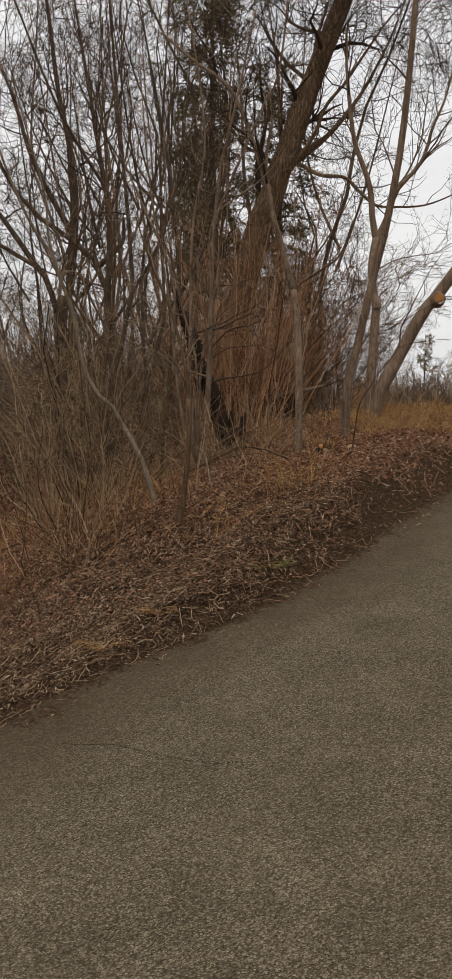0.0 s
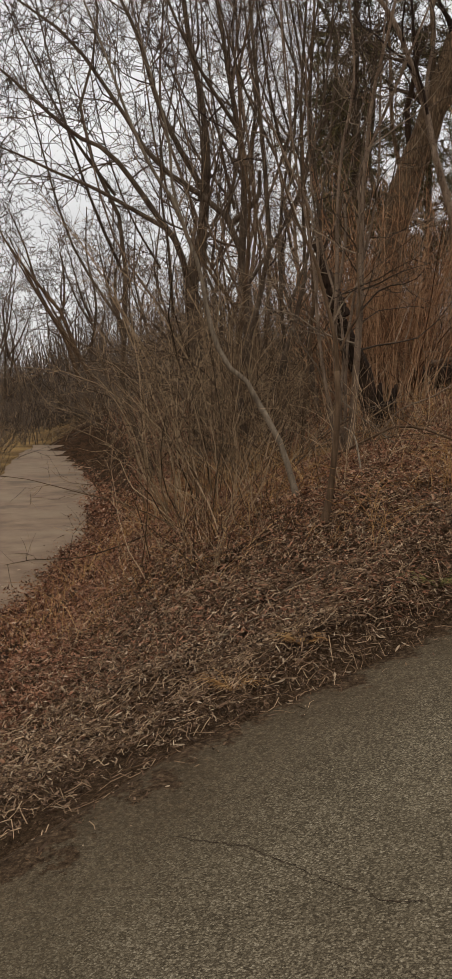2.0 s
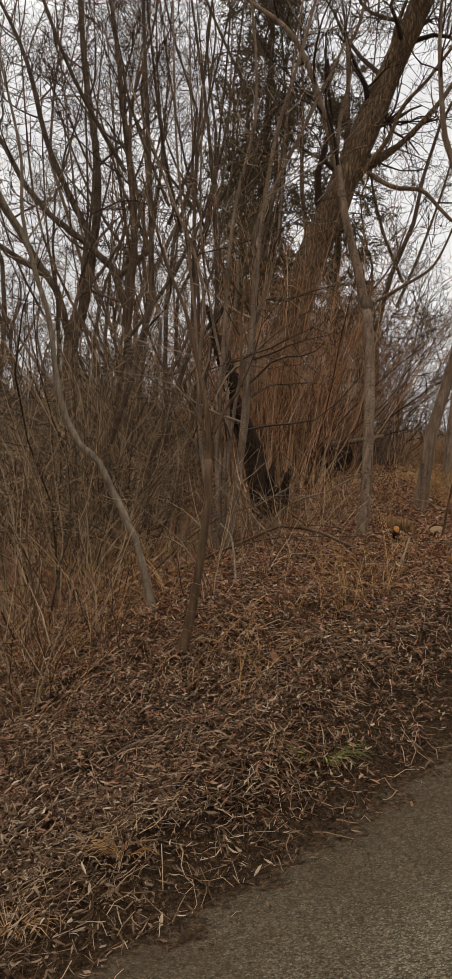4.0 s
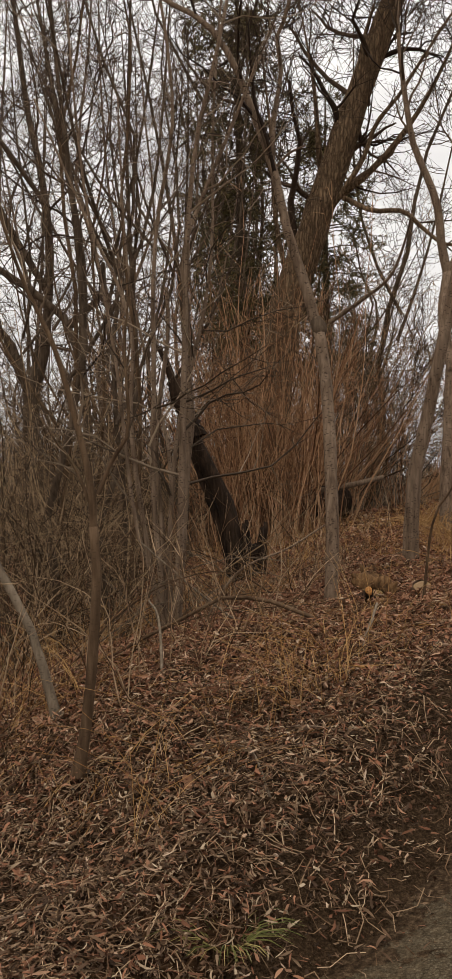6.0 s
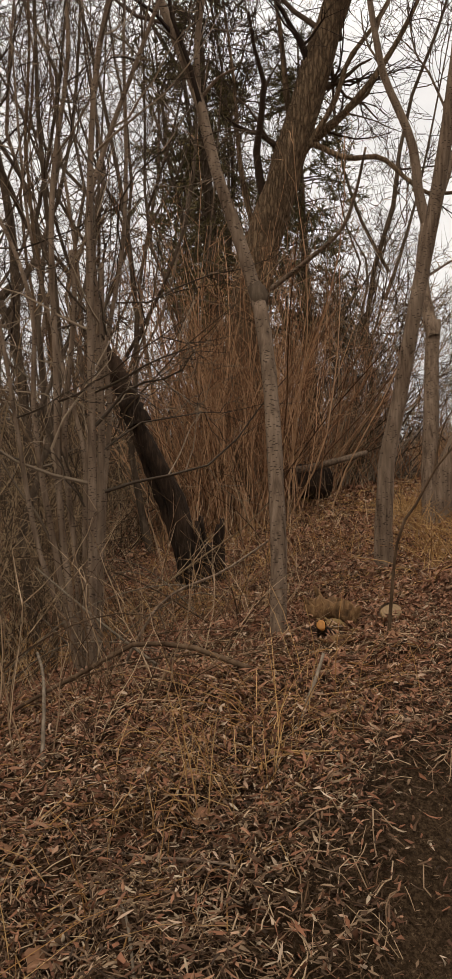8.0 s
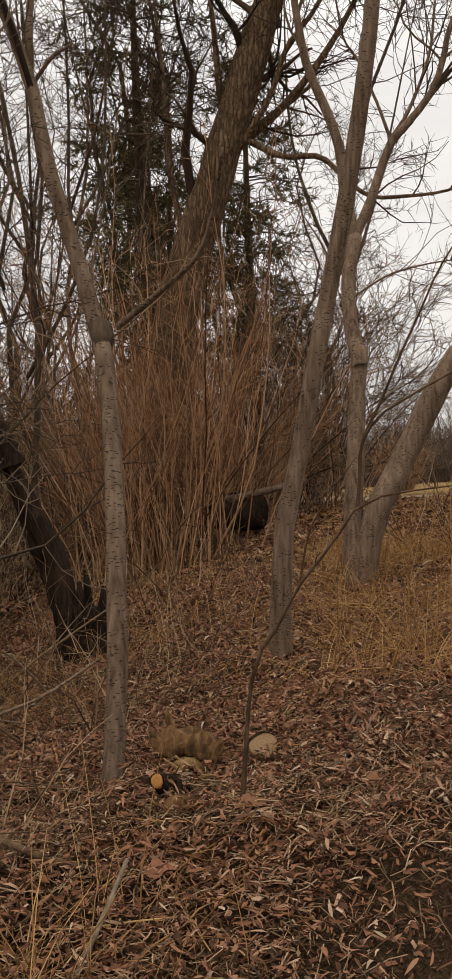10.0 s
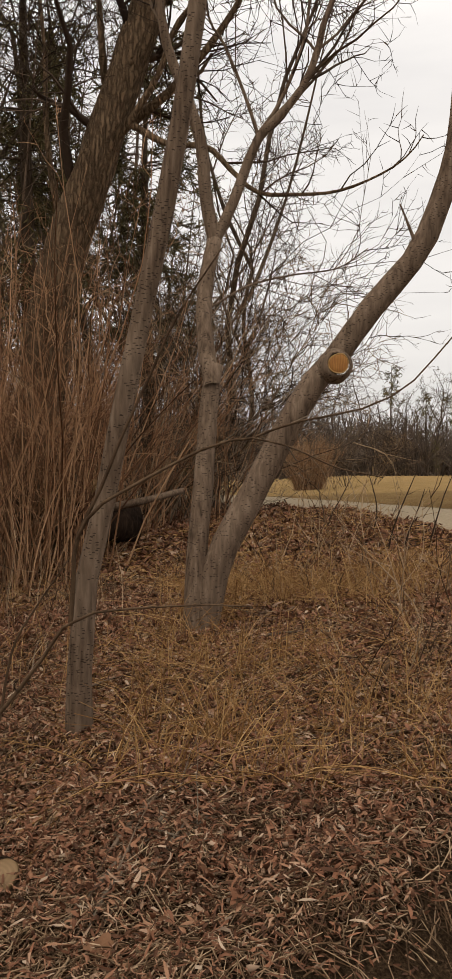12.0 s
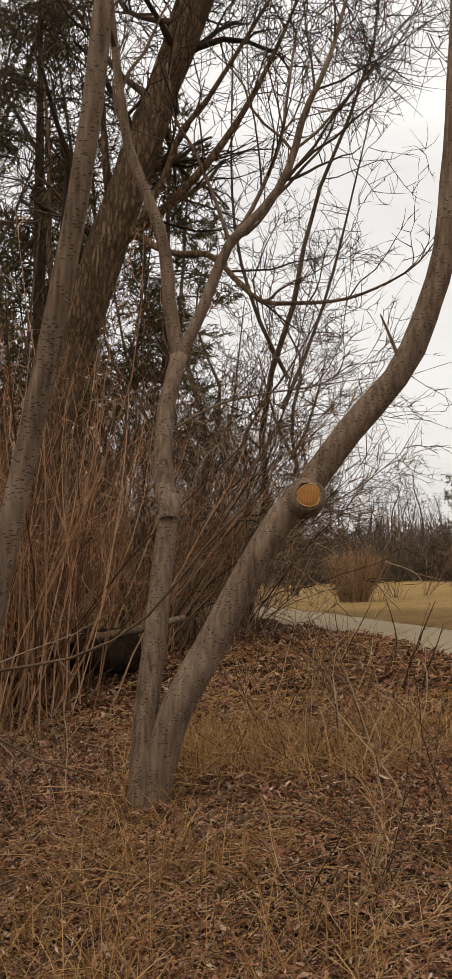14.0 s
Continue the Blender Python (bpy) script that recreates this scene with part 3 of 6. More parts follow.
for name, sl, mat_, label in (("road", slice(0, split + 1), M_ASPHALT, "worn grey-brown asphalt path with dirt along its edge"), ("footpath", slice(split, None), M_PATH, "pale path curving past the field")):
    me = grid_mesh(name, rx[sl], ry[sl], road_z[sl])
    point_attr(me, "dirt", dirt[sl])
    tagged(part(name, me, mat_), label, "path", kind="structure")

# ---- trees that stand near the path ----
def place(x, y, dz=-0.04):
    return (x, y, float(land(x, y)) + dz)


TW = dict(length=(0.25, 0.6), angle=(25, 60), up=0.06, curl=0.24, m=4, thin=0.55, rmin=0.0022)

slim_tree = bare_tree("slim_tree", place(0.22, 8.56), [
    ([(0.22, 8.56, 1.40), (0.23, 8.67, 1.95), (0.21, 8.79, 2.56), (0.18, 8.86, 2.91), (0.15, 8.90, 3.10)], 0.038, 0.034),
    ([(0.15, 8.90, 3.07), (0.07, 8.92, 3.38), (-0.04, 8.95, 3.75), (-0.11, 8.98, 4.09), (-0.23, 9.00, 4.44), (-0.34, 9.02, 4.75), (-0.48, 9.04, 5.00), (-0.61, 9.06, 5.13), (-0.81, 9.07, 5.26), (-1.14, 9.10, 5.56)], 0.033, 0.012),
    ([(-0.12, 9.00, 4.07), (-0.11, 9.00, 4.39), (-0.06, 9.00, 4.68), (-0.08, 9.00, 4.92), (-0.02, 9.00, 5.04), (0.04, 9.00, 5.40), (0.08, 9.00, 5.83)], 0.016, 0.008),
    ([(-0.10, 9.00, 4.11), (-0.01, 8.95, 4.17), (0.09, 8.90, 4.19)], 0.009, 0.005),
    ([(0.22, 8.90, 3.13), (0.39, 8.81, 3.22), (0.56, 8.71, 3.32), (0.64, 8.62, 3.45), (0.70, 8.50, 3.62)], 0.013, 0.005)],
    "slim grey-brown sapling with a knotted fork, bare of leaves", 11, M_BARK_GREY, M_TWIG_DARK,
    [dict(stems=[1, 2], n=9, **{**TW, "length": (0.5, 1.3), "m": 6}), dict(n=5, **TW), dict(n=3, **{**TW, "length": (0.12, 0.3)})])
knot = Bag()
knot.tubes((smooth_line([(0.158, 8.90, 3.04), (0.150, 8.90, 3.10), (0.132, 8.90, 3.16)], 6) - np.array(slim_tree.location))[None], np.array([[0.034, 0.040, 0.042, 0.044, 0.040, 0.030]]), 12, 0.5, np.random.RandomState(3))
part("knot", knot, M_BARK_DARK, slim_tree, "swollen dark knot at the fork")

straight_tree = bare_tree("straight_tree", place(0.66, 10.0), [
    ([(0.66, 10.00, 1.50), (0.68, 9.98, 2.12), (0.74, 9.97, 2.46), (0.82, 9.96, 2.76), (0.89, 9.94, 3.12), (0.97, 9.93, 3.46), (1.05, 9.91, 3.80), (1.12, 9.90, 4.16), (1.17, 9.89, 4.42), (1.19, 9.88, 4.59), (1.22, 9.87, 4.84), (1.26, 9.85, 5.27), (1.36, 9.8, 6.6), (1.5, 9.75, 8.0)], 0.049, 0.022)],
    "grey-brown young tree with a straight leaning stem", 12, M_BARK_GREY, M_TWIG_DARK,
    [dict(stems=[0], n=12, **{**TW, "length": (0.5, 1.2), "m": 6, "t0": 0.55, "thin": 0.35}), dict(n=4, **TW), dict(n=3, **{**TW, "length": (0.12, 0.35)})])

stub_tree = bare_tree("stub_tree", place(0.96, 11.45), [
    ([(0.96, 11.45, 1.62), (0.98, 11.54, 2.25), (1.01, 11.62, 2.68), (1.03, 11.70, 3.06), (1.06, 11.75, 3.34)], 0.066, 0.052),
    ([(1.05, 11.70, 3.21), (1.00, 11.80, 3.52), (0.99, 11.88, 3.76), (1.01, 11.94, 3.94), (1.04, 12.00, 4.12)], 0.050, 0.046),
    ([(1.04, 12.00, 4.11), (0.99, 11.99, 4.37), (0.97, 11.98, 4.65), (0.92, 11.97, 4.86), (0.84, 11.96, 5.07), (0.76, 11.95, 5.28), (0.71, 11.94, 5.59), (0.69, 11.94, 5.76), (0.65, 11.92, 6.17), (0.64, 11.90, 6.65)], 0.042, 0.014),
    ([(1.04, 12.00, 4.11), (1.15, 12.02, 4.34), (1.25, 12.05, 4.62), (1.32, 12.06, 4.76), (1.45, 12.08, 4.90), (1.57, 12.09, 5.04), (1.66, 12.11, 5.25), (1.72, 12.14, 5.50), (1.85, 12.16, 5.79), (1.97, 12.20, 6.22)], 0.036, 0.009),
    ([(1.30, 12.10, 4.78), (1.40, 12.11, 4.91), (1.51, 12.13, 5.14), (1.59, 12.15, 5.38), (1.62, 12.17, 5.61), (1.67, 12.20, 6.00)], 0.014, 0.006),
    ([(1.30, 12.10, 4.78), (1.22, 12.08, 5.02), (1.10, 12.05, 5.31), (1.01, 12.03, 5.46), (0.96, 12.00, 5.78)], 0.012, 0.005),
    ([(1.03, 11.90, 3.70), (1.26, 11.98, 3.84), (1.52, 12.06, 3.91), (1.79, 12.14, 3.96), (1.98, 12.20, 4.09)], 0.008, 0.003)],
    "grey-barked tree with a dead sawn stub beside its living stem", 13, M_BARK_GREY, M_TWIG_DARK,
    [dict(stems=[2, 3, 4, 5, 6], n=13, **{**TW, "length": (0.5, 1.5), "m": 8, "up": 0.10, "curl": 0.17, "rmin": 0.0034}), dict(n=4, **{**TW, "angle": (30, 60), "length": (0.2, 0.6), "up": 0.10, "curl": 0.2, "m": 5, "rmin": 0.0026}), dict(n=3, **{**TW, "length": (0.04, 0.16), "up": 0.10, "rmin": 0.0022, "m": 3})], flare=1.5)

leaning_tree = bare_tree("leaning_tree", place(0.97, 11.5), [
    ([(0.97, 11.50, 1.60), (1.10, 11.53, 2.20), (1.28, 11.56, 2.56), (1.46, 11.60, 2.91), (1.63, 11.63, 3.20), (1.78, 11.65, 3.38), (1.95, 11.67, 3.62), (2.13, 11.70, 3.83), (2.26, 11.72, 4.00), (2.38, 11.74, 4.30), (2.45, 11.75, 4.56), (2.48, 11.77, 4.83), (2.51, 11.78, 5.16), (2.54, 11.81, 5.68), (2.57, 11.85, 6.35)], 0.086, 0.045),
    ([(2.23, 11.70, 3.98), (2.18, 11.69, 4.11), (2.13, 11.68, 4.23)], 0.012, 0.004),
    ([(1.82, 11.60, 3.44), (1.84, 11.58, 3.62)], 0.006, 0.002)],
    "leaning grey-barked tree with a fresh orange saw cut", 14, M_BARK_GREY, M_TWIG_DARK, [], flare=1.25, sides=18, m=30)
collar = Bag()
loc = np.array(leaning_tree.location)
cp, cd = np.array([1.76, 11.60, 3.31]) - loc, unit(np.array([0.25, -0.95, 0.10]))
collar.tubes((cp + cd * np.array([[-0.02], [0.03], [0.055], [0.07], [0.078], [0.080]]))[None], np.array([[0.10, 0.098, 0.086, 0.076, 0.070, 0.064]]), 18, 0.06, np.random.RandomState(5))
part("branch_collar", collar, M_BARK_GREY, leaning_tree)


def disc(name, centre, normal, radius, material, parent, label, ring=None, seed=1, squash=0.88):
    """A round sawn face, slightly uneven, with its own rim."""
    rs = np.random.RandomState(seed)
    k = 26
    ob_bag = Bag()
    ang = np.arange(k) * 2 * math.pi / k
    u = unit(np.cross(normal, np.array([0.1, 0.2, 1.0]) if abs(normal[2]) < 0.9 else np.array([1.0, 0, 0])))
    v = np.cross(normal, u)
    wob_r = 1 + 0.09 * np.sin(ang * 2 + seed) + 0.04 * np.sin(ang * 3 + 1)
    rows = [centre + normal * h + (np.cos(ang)[:, None] * u * squash + np.sin(ang)[:, None] * v) * (radius * f * wob_r)[:, None] for f, h in ((1.0, -0.012), (1.0, 0.0), (0.9, 0.004), (0.45, 0.003 + 0.002 * rs.rand()))]
    rows.append(np.array([centre + normal * 0.003]))
    verts = np.concatenate(rows)
    a, b = np.arange(k), (np.arange(k) + 1) % k
    faces = np.concatenate([np.stack([a + r * k, b + r * k, b + r * k + k, a + r * k + k], -1) for r in range(3)])
    ob_bag.add(verts, faces)
    ob_bag.f.setdefault(3, []).append(np.stack([a + 3 * k, b + 3 * k, np.full(k, 4 * k)], -1))
    face = part(name, ob_bag, material, parent, label)
    if ring:
        rim = Bag()
        loop = np.concatenate([rows[1], rows[1][:1]]) + normal * 0.002
        rim.tubes(loop[None], np.full((1, k + 1), radius * 0.07), 5)
        part("rim", rim, ring, parent, "pale rim of living wood round the cut")
    return face


disc("cut_face", cp + cd * 0.080, cd, 0.060, M_CUT, leaning_tree, "fresh orange sawn branch face", M_CUT_RIM)

big_tree = bare_tree("big_tree", place(-1.12, 15.4, -0.1), [
    ([(-1.12, 15.40, 1.30), (-1.10, 15.40, 2.10), (-1.01, 15.40, 3.40), (-0.85, 15.40, 4.47), (-0.56, 15.40, 5.31), (-0.31, 15.40, 6.00), (-0.07, 15.40, 6.68), (0.17, 15.40, 7.35), (0.41, 15.40, 7.95), (0.72, 15.40, 8.74)], 0.27, 0.13),
    ([(-0.49, 15.45, 5.47), (-0.14, 15.35, 5.94), (0.18, 15.27, 6.37), (0.36, 15.20, 6.79), (0.63, 15.13, 7.07), (0.94, 15.07, 7.50), (1.42, 14.90, 8.08), (2.10, 14.60, 8.54)], 0.04, 0.004),
    ([(-0.06, 15.30, 5.93), (0.29, 15.22, 5.72), (0.66, 15.14, 5.66), (0.90, 15.06, 5.41), (1.14, 14.99, 5.19), (1.49, 14.91, 5.14), (1.88, 14.82, 5.14), (2.26, 14.72, 5.26), (2.47, 14.65, 5.39), (2.59, 14.60, 5.54)], 0.034, 0.005),
    ([(-0.33, 15.50, 5.99), (-0.37, 15.40, 6.59), (-0.42, 15.30, 7.46), (-0.60, 15.20, 8.58)], 0.045, 0.004),
    ([(-0.71, 15.45, 4.59), (-0.94, 15.50, 5.73), (-1.01, 15.60, 6.96), (-1.16, 15.60, 8.53)], 0.04, 0.004),
    ([(-0.28, 15.50, 5.90), (0.33, 15.40, 6.33), (0.85, 15.35, 6.92), (1.28, 15.30, 7.68), (1.65, 15.30, 8.61)], 0.05, 0.004),
    ([(0.23, 15.58, 7.18), (0.18, 15.50, 7.80), (0.44, 15.40, 8.65)], 0.06, 0.005)],
    "big old leaning tree with furrowed brown bark", 15, M_BARK_BIG, M_TWIG_DARK,
    [dict(stems=[0, 1, 3, 4, 5, 6], n=18, length=(1.0, 2.6), angle=(35, 75), up=0.0, curl=0.22, m=7, t0=0.5, thin=0.28, rmin=0.006, k=4),
     dict(n=6, length=(0.5, 1.2), angle=(30, 65), up=0.02, curl=0.26, m=5, thin=0.55, rmin=0.0065),
     dict(n=5, length=(0.25, 0.7), angle=(30, 70), up=0.0, curl=0.28, m=3, thin=0.6, rmin=0.005),
     dict(stems=[2], n=9, length=(0.5, 1.3), angle=(25, 55), up=0.08, curl=0.2, m=6, t0=0.3, thin=0.6, rmin=0.006), dict(n=3, length=(0.15, 0.4), angle=(30, 60), up=0.1, curl=0.2, m=3, thin=0.7, rmin=0.005)], flare=1.35, sides=20, m=26, rough=0.16)

dead_trunk = bare_tree("dead_trunk", place(-0.74, 11.05, -0.08), [
    ([(-0.74, 11.05, 1.51), (-0.76, 11.04, 1.78), (-0.82, 11.04, 2.07), (-0.93, 11.03, 2.34), (-1.05, 11.02, 2.59), (-1.13, 11.02, 2.82), (-1.23, 11.01, 3.05), (-1.29, 11.00, 3.26), (-1.36, 11.00, 3.40)], 0.085, 0.022),
    ([(-1.05, 10.98, 2.64), (-1.12, 10.98, 2.82), (-1.18, 10.97, 2.98), (-1.23, 10.97, 3.11)], 0.085, 0.06),
    ([(-0.80, 11.10, 1.64), (-0.87, 11.10, 1.91), (-1.00, 11.10, 2.23), (-1.12, 11.10, 2.56)], 0.05, 0.02)],
    "broken dead trunk, rotten and dark, leaning over", 16, M_DEAD_AND_GAPS, M_TWIG_DARK, [], flare=1.4, sides=14, rough=0.5)
splinters = [([(-0.63, 11.1, 1.4), (-0.63, 11.1, 1.6), (-0.62, 11.1, 1.76)], 0.15, 0.11)]
for k in range(9):
    a = 0.7 * k
    fx, fy = -0.63 + 0.085 * math.cos(a), 11.1 + 0.085 * math.sin(a)
    top = 1.72 + 0.24 * (0.5 + 0.5 * math.sin(2.3 * k + 1))
    splinters.append(([(fx, fy, 1.5), (fx + 0.01, fy, 1.62), (fx + 0.03 * math.cos(a) + 0.02, fy, top)], 0.055, 0.014))
bare_tree("rotten_stump", place(-0.63, 11.1, -0.05), splinters, "low splintered rotten stump, almost black", 17, M_DEAD_AND_GAPS, M_TWIG_DARK, [], sides=9, m=7, rough=0.6, category="stump")

bank_sapling = bare_tree("bank_sapling", place(-0.57, 6.66), [
    ([(-0.57, 6.66, 1.06), (-0.53, 6.66, 1.29), (-0.50, 6.66, 1.61), (-0.49, 6.66, 1.82), (-0.50, 6.66, 1.98)], 0.022, 0.018),
    ([(-0.50, 6.66, 1.96), (-0.50, 6.65, 2.10), (-0.54, 6.64, 2.31), (-0.60, 6.64, 2.53), (-0.65, 6.63, 2.69), (-0.75, 6.62, 2.90), (-0.88, 6.60, 3.29)], 0.015, 0.004),
    ([(-0.48, 6.66, 2.10), (-0.43, 6.68, 2.23), (-0.37, 6.69, 2.34), (-0.39, 6.72, 2.64), (-0.38, 6.75, 2.86)], 0.009, 0.004),
    ([(-0.50, 6.66, 2.04), (-0.58, 6.68, 2.21), (-0.65, 6.69, 2.30), (-0.72, 6.70, 2.40)], 0.008, 0.003)],
    "thin brown sapling rooted in the leafy bank", 18, M_BARK_BROWN, M_TWIG_GREY,
    [dict(stems=[1, 2, 3], n=6, **TW), dict(n=3, **{**TW, "length": (0.1, 0.25)})], sides=9, m=14)

bent_sapling = bare_tree("bent_sapling", place(-0.81, 7.15), [
    ([(-0.81, 7.15, 1.08), (-0.95, 7.18, 1.51), (-1.10, 7.20, 1.77), (-1.18, 7.21, 1.92), (-1.29, 7.22, 2.00), (-1.39, 7.23, 2.15), (-1.47, 7.25, 2.38), (-1.53, 7.27, 2.69), (-1.62, 7.28, 2.92), (-1.71, 7.30, 3.15), (-1.88, 7.32, 3.39), (-2.07, 7.34, 3.79), (-2.21, 7.37, 4.15), (-2.40, 7.40, 4.60)], 0.021, 0.007),
    ([(-1.63, 7.30, 2.92), (-1.73, 7.30, 3.27), (-1.76, 7.30, 3.61), (-1.89, 7.30, 4.07), (-2.02, 7.30, 4.53)], 0.012, 0.004)],
    "pale sapling with a sharp bend, arching out of the bank", 19, M_BARK_PALE, M_TWIG_GREY,
    [dict(stems=[0, 1], n=11, **{**TW, "length": (0.4, 1.0), "t0": 0.5, "m": 5}), dict(n=4, **TW)], sides=9, m=26)

clump_lines = [
    [(-0.65, 8.55, 1.34), (-0.62, 8.56, 1.87), (-0.60, 8.57, 2.45), (-0.58, 8.57, 3.02), (-0.56, 8.58, 3.59), (-0.50, 8.59, 4.16), (-0.37, 8.60, 4.69), (-0.19, 8.60, 5.53)],
    [(-0.72, 8.61, 1.34), (-0.79, 8.62, 2.17), (-0.78, 8.63, 2.75), (-0.78, 8.64, 3.34), (-0.75, 8.66, 3.77), (-0.66, 8.67, 4.27), (-0.69, 8.68, 4.79), (-0.83, 8.70, 5.63)],
    [(-0.67, 8.67, 1.35), (-0.62, 8.68, 2.01), (-0.59, 8.70, 2.60), (-0.60, 8.71, 3.28), (-0.62, 8.72, 3.55), (-0.48, 8.73, 3.92), (-0.32, 8.75, 4.29), (-0.07, 8.80, 4.90)],
    [(-0.75, 8.73, 1.34), (-0.77, 8.76, 1.86), (-0.81, 8.78, 2.46), (-0.74, 8.81, 3.07), (-0.75, 8.84, 3.38)],
    [(-0.80, 8.79, 1.34), (-0.97, 8.82, 2.47), (-0.97, 8.86, 3.08), (-1.09, 8.89, 3.48), (-1.23, 8.92, 3.75), (-1.64, 9.00, 4.67)],
    [(-0.71, 8.85, 1.35), (-0.66, 8.89, 2.15), (-0.62, 8.93, 2.61), (-0.65, 8.96, 2.96), (-0.65, 9.00, 3.34)],
    [(-0.80, 8.91, 1.35), (-0.77, 8.97, 2.27), (-0.85, 9.02, 2.67), (-0.93, 9.08, 2.93), (-1.07, 9.10, 3.63), (-1.12, 9.10, 4.68)],
    [(-0.68, 8.60, 1.34), (-0.86, 8.50, 1.97), (-0.94, 8.40, 2.90), (-1.12, 8.40, 3.94), (-1.22, 8.40, 5.10)],
    [(-0.72, 8.70, 1.35), (-0.70, 8.80, 2.40), (-0.50, 8.90, 3.44), (-0.48, 9.00, 4.48), (-0.41, 9.00, 5.32)]]
clump_r = [(0.023, 0.008), (0.018, 0.007), (0.022, 0.008), (0.016, 0.012), (0.017, 0.006), (0.016, 0.012), (0.014, 0.005), (0.013, 0.005), (0.015, 0.006)]
bare_tree("multi_stemmed_tree", place(-0.65, 8.7), [(l, a, b) for l, (a, b) in zip(clump_lines, clump_r)],
          "clump of slender grey-brown stems from one root", 20, M_BARK_GREY, M_TWIG_GREY,
          [dict(stems=[0, 1, 2, 4, 6, 7, 8], n=10, **{**TW, "length": (0.4, 1.3), "angle": (35, 80), "m": 7, "t0": 0.15, "rmin": 0.0036, "up": 0.03}), dict(n=5, **{**TW, "rmin": 0.003, "angle": (35, 75)}), dict(n=3, **{**TW, "length": (0.12, 0.3)})], sides=9, flare=1.2, m=20, rough=0.14)

bare_tree("limby_tree", place(-3.07, 13.0, -0.1), [
    ([(-3.07, 13.00, 0.56), (-3.21, 13.00, 1.94), (-3.29, 13.00, 3.14), (-3.21, 13.00, 3.58)], 0.10, 0.085),
    ([(-3.23, 13.00, 2.98), (-3.45, 13.00, 3.74), (-3.62, 13.00, 3.99), (-4.33, 13.00, 4.94), (-4.85, 13.00, 5.25), (-5.37, 13.00, 5.69), (-5.90, 13.00, 6.17), (-6.70, 13.00, 6.76)], 0.048, 0.009),
    ([(-3.62, 13.00, 3.99), (-4.11, 12.95, 4.28), (-4.56, 12.90, 4.53), (-5.06, 12.85, 4.75), (-5.83, 12.80, 5.11), (-6.53, 12.70, 5.26)], 0.032, 0.006),
    ([(-3.20, 13.00, 3.48), (-3.12, 13.00, 3.85), (-3.06, 13.00, 4.85), (-3.14, 13.00, 5.62), (-3.30, 13.00, 6.40), (-3.44, 13.00, 7.51), (-3.65, 13.00, 8.91)], 0.055, 0.014),
    ([(-3.09, 13.00, 4.40), (-3.59, 12.80, 5.38), (-3.94, 12.70, 6.48), (-4.61, 12.60, 7.66)], 0.04, 0.012)],
    "many-limbed bare tree leaning over the dirt trail", 21, M_BARK_DARK, M_TWIG_DARK,
    [dict(stems=[1, 2, 3, 4], n=12, length=(0.8, 2.2), angle=(25, 60), up=0.05, curl=0.2, m=7, t0=0.2, thin=0.4, rmin=0.004, k=4),
     dict(n=7, length=(0.35, 0.9), angle=(30, 75), up=0.04, curl=0.28, m=5, thin=0.55, rmin=0.0055), dict(n=4, length=(0.12, 0.4), angle=(30, 75), curl=0.3, m=3, thin=0.6, rmin=0.0045)], keys=170)
bare_tree("crooked_tree", place(-2.16, 12.0, -0.1), [
    ([(-2.16, 12.00, 0.81), (-2.27, 12.00, 1.77), (-2.38, 12.00, 3.52), (-2.68, 12.00, 4.03), (-3.41, 12.00, 4.58), (-3.86, 12.00, 5.25), (-4.48, 12.00, 6.09), (-5.12, 12.00, 6.59), (-5.69, 12.00, 7.01)], 0.055, 0.009),
    ([(-2.38, 12.00, 3.32), (-2.32, 11.90, 4.33), (-2.48, 11.80, 5.54), (-2.75, 11.80, 7.14)], 0.045, 0.012),
    ([(-2.50, 12.00, 3.82), (-2.21, 12.10, 4.13), (-2.18, 12.10, 4.44)], 0.04, 0.02)],
    "crooked dark-barked tree with an arching main limb", 22, M_BARK_DARK, M_TWIG_DARK,
    [dict(stems=[0, 1], n=19, length=(0.7, 2.0), angle=(25, 60), up=0.08, curl=0.2, m=7, t0=0.35, thin=0.4, rmin=0.004, k=4),
     dict(n=7, length=(0.35, 0.9), angle=(30, 75), up=0.04, curl=0.28, m=5, thin=0.55, rmin=0.0055), dict(n=4, length=(0.12, 0.4), angle=(30, 75), curl=0.3, m=3, thin=0.6, rmin=0.0045)])

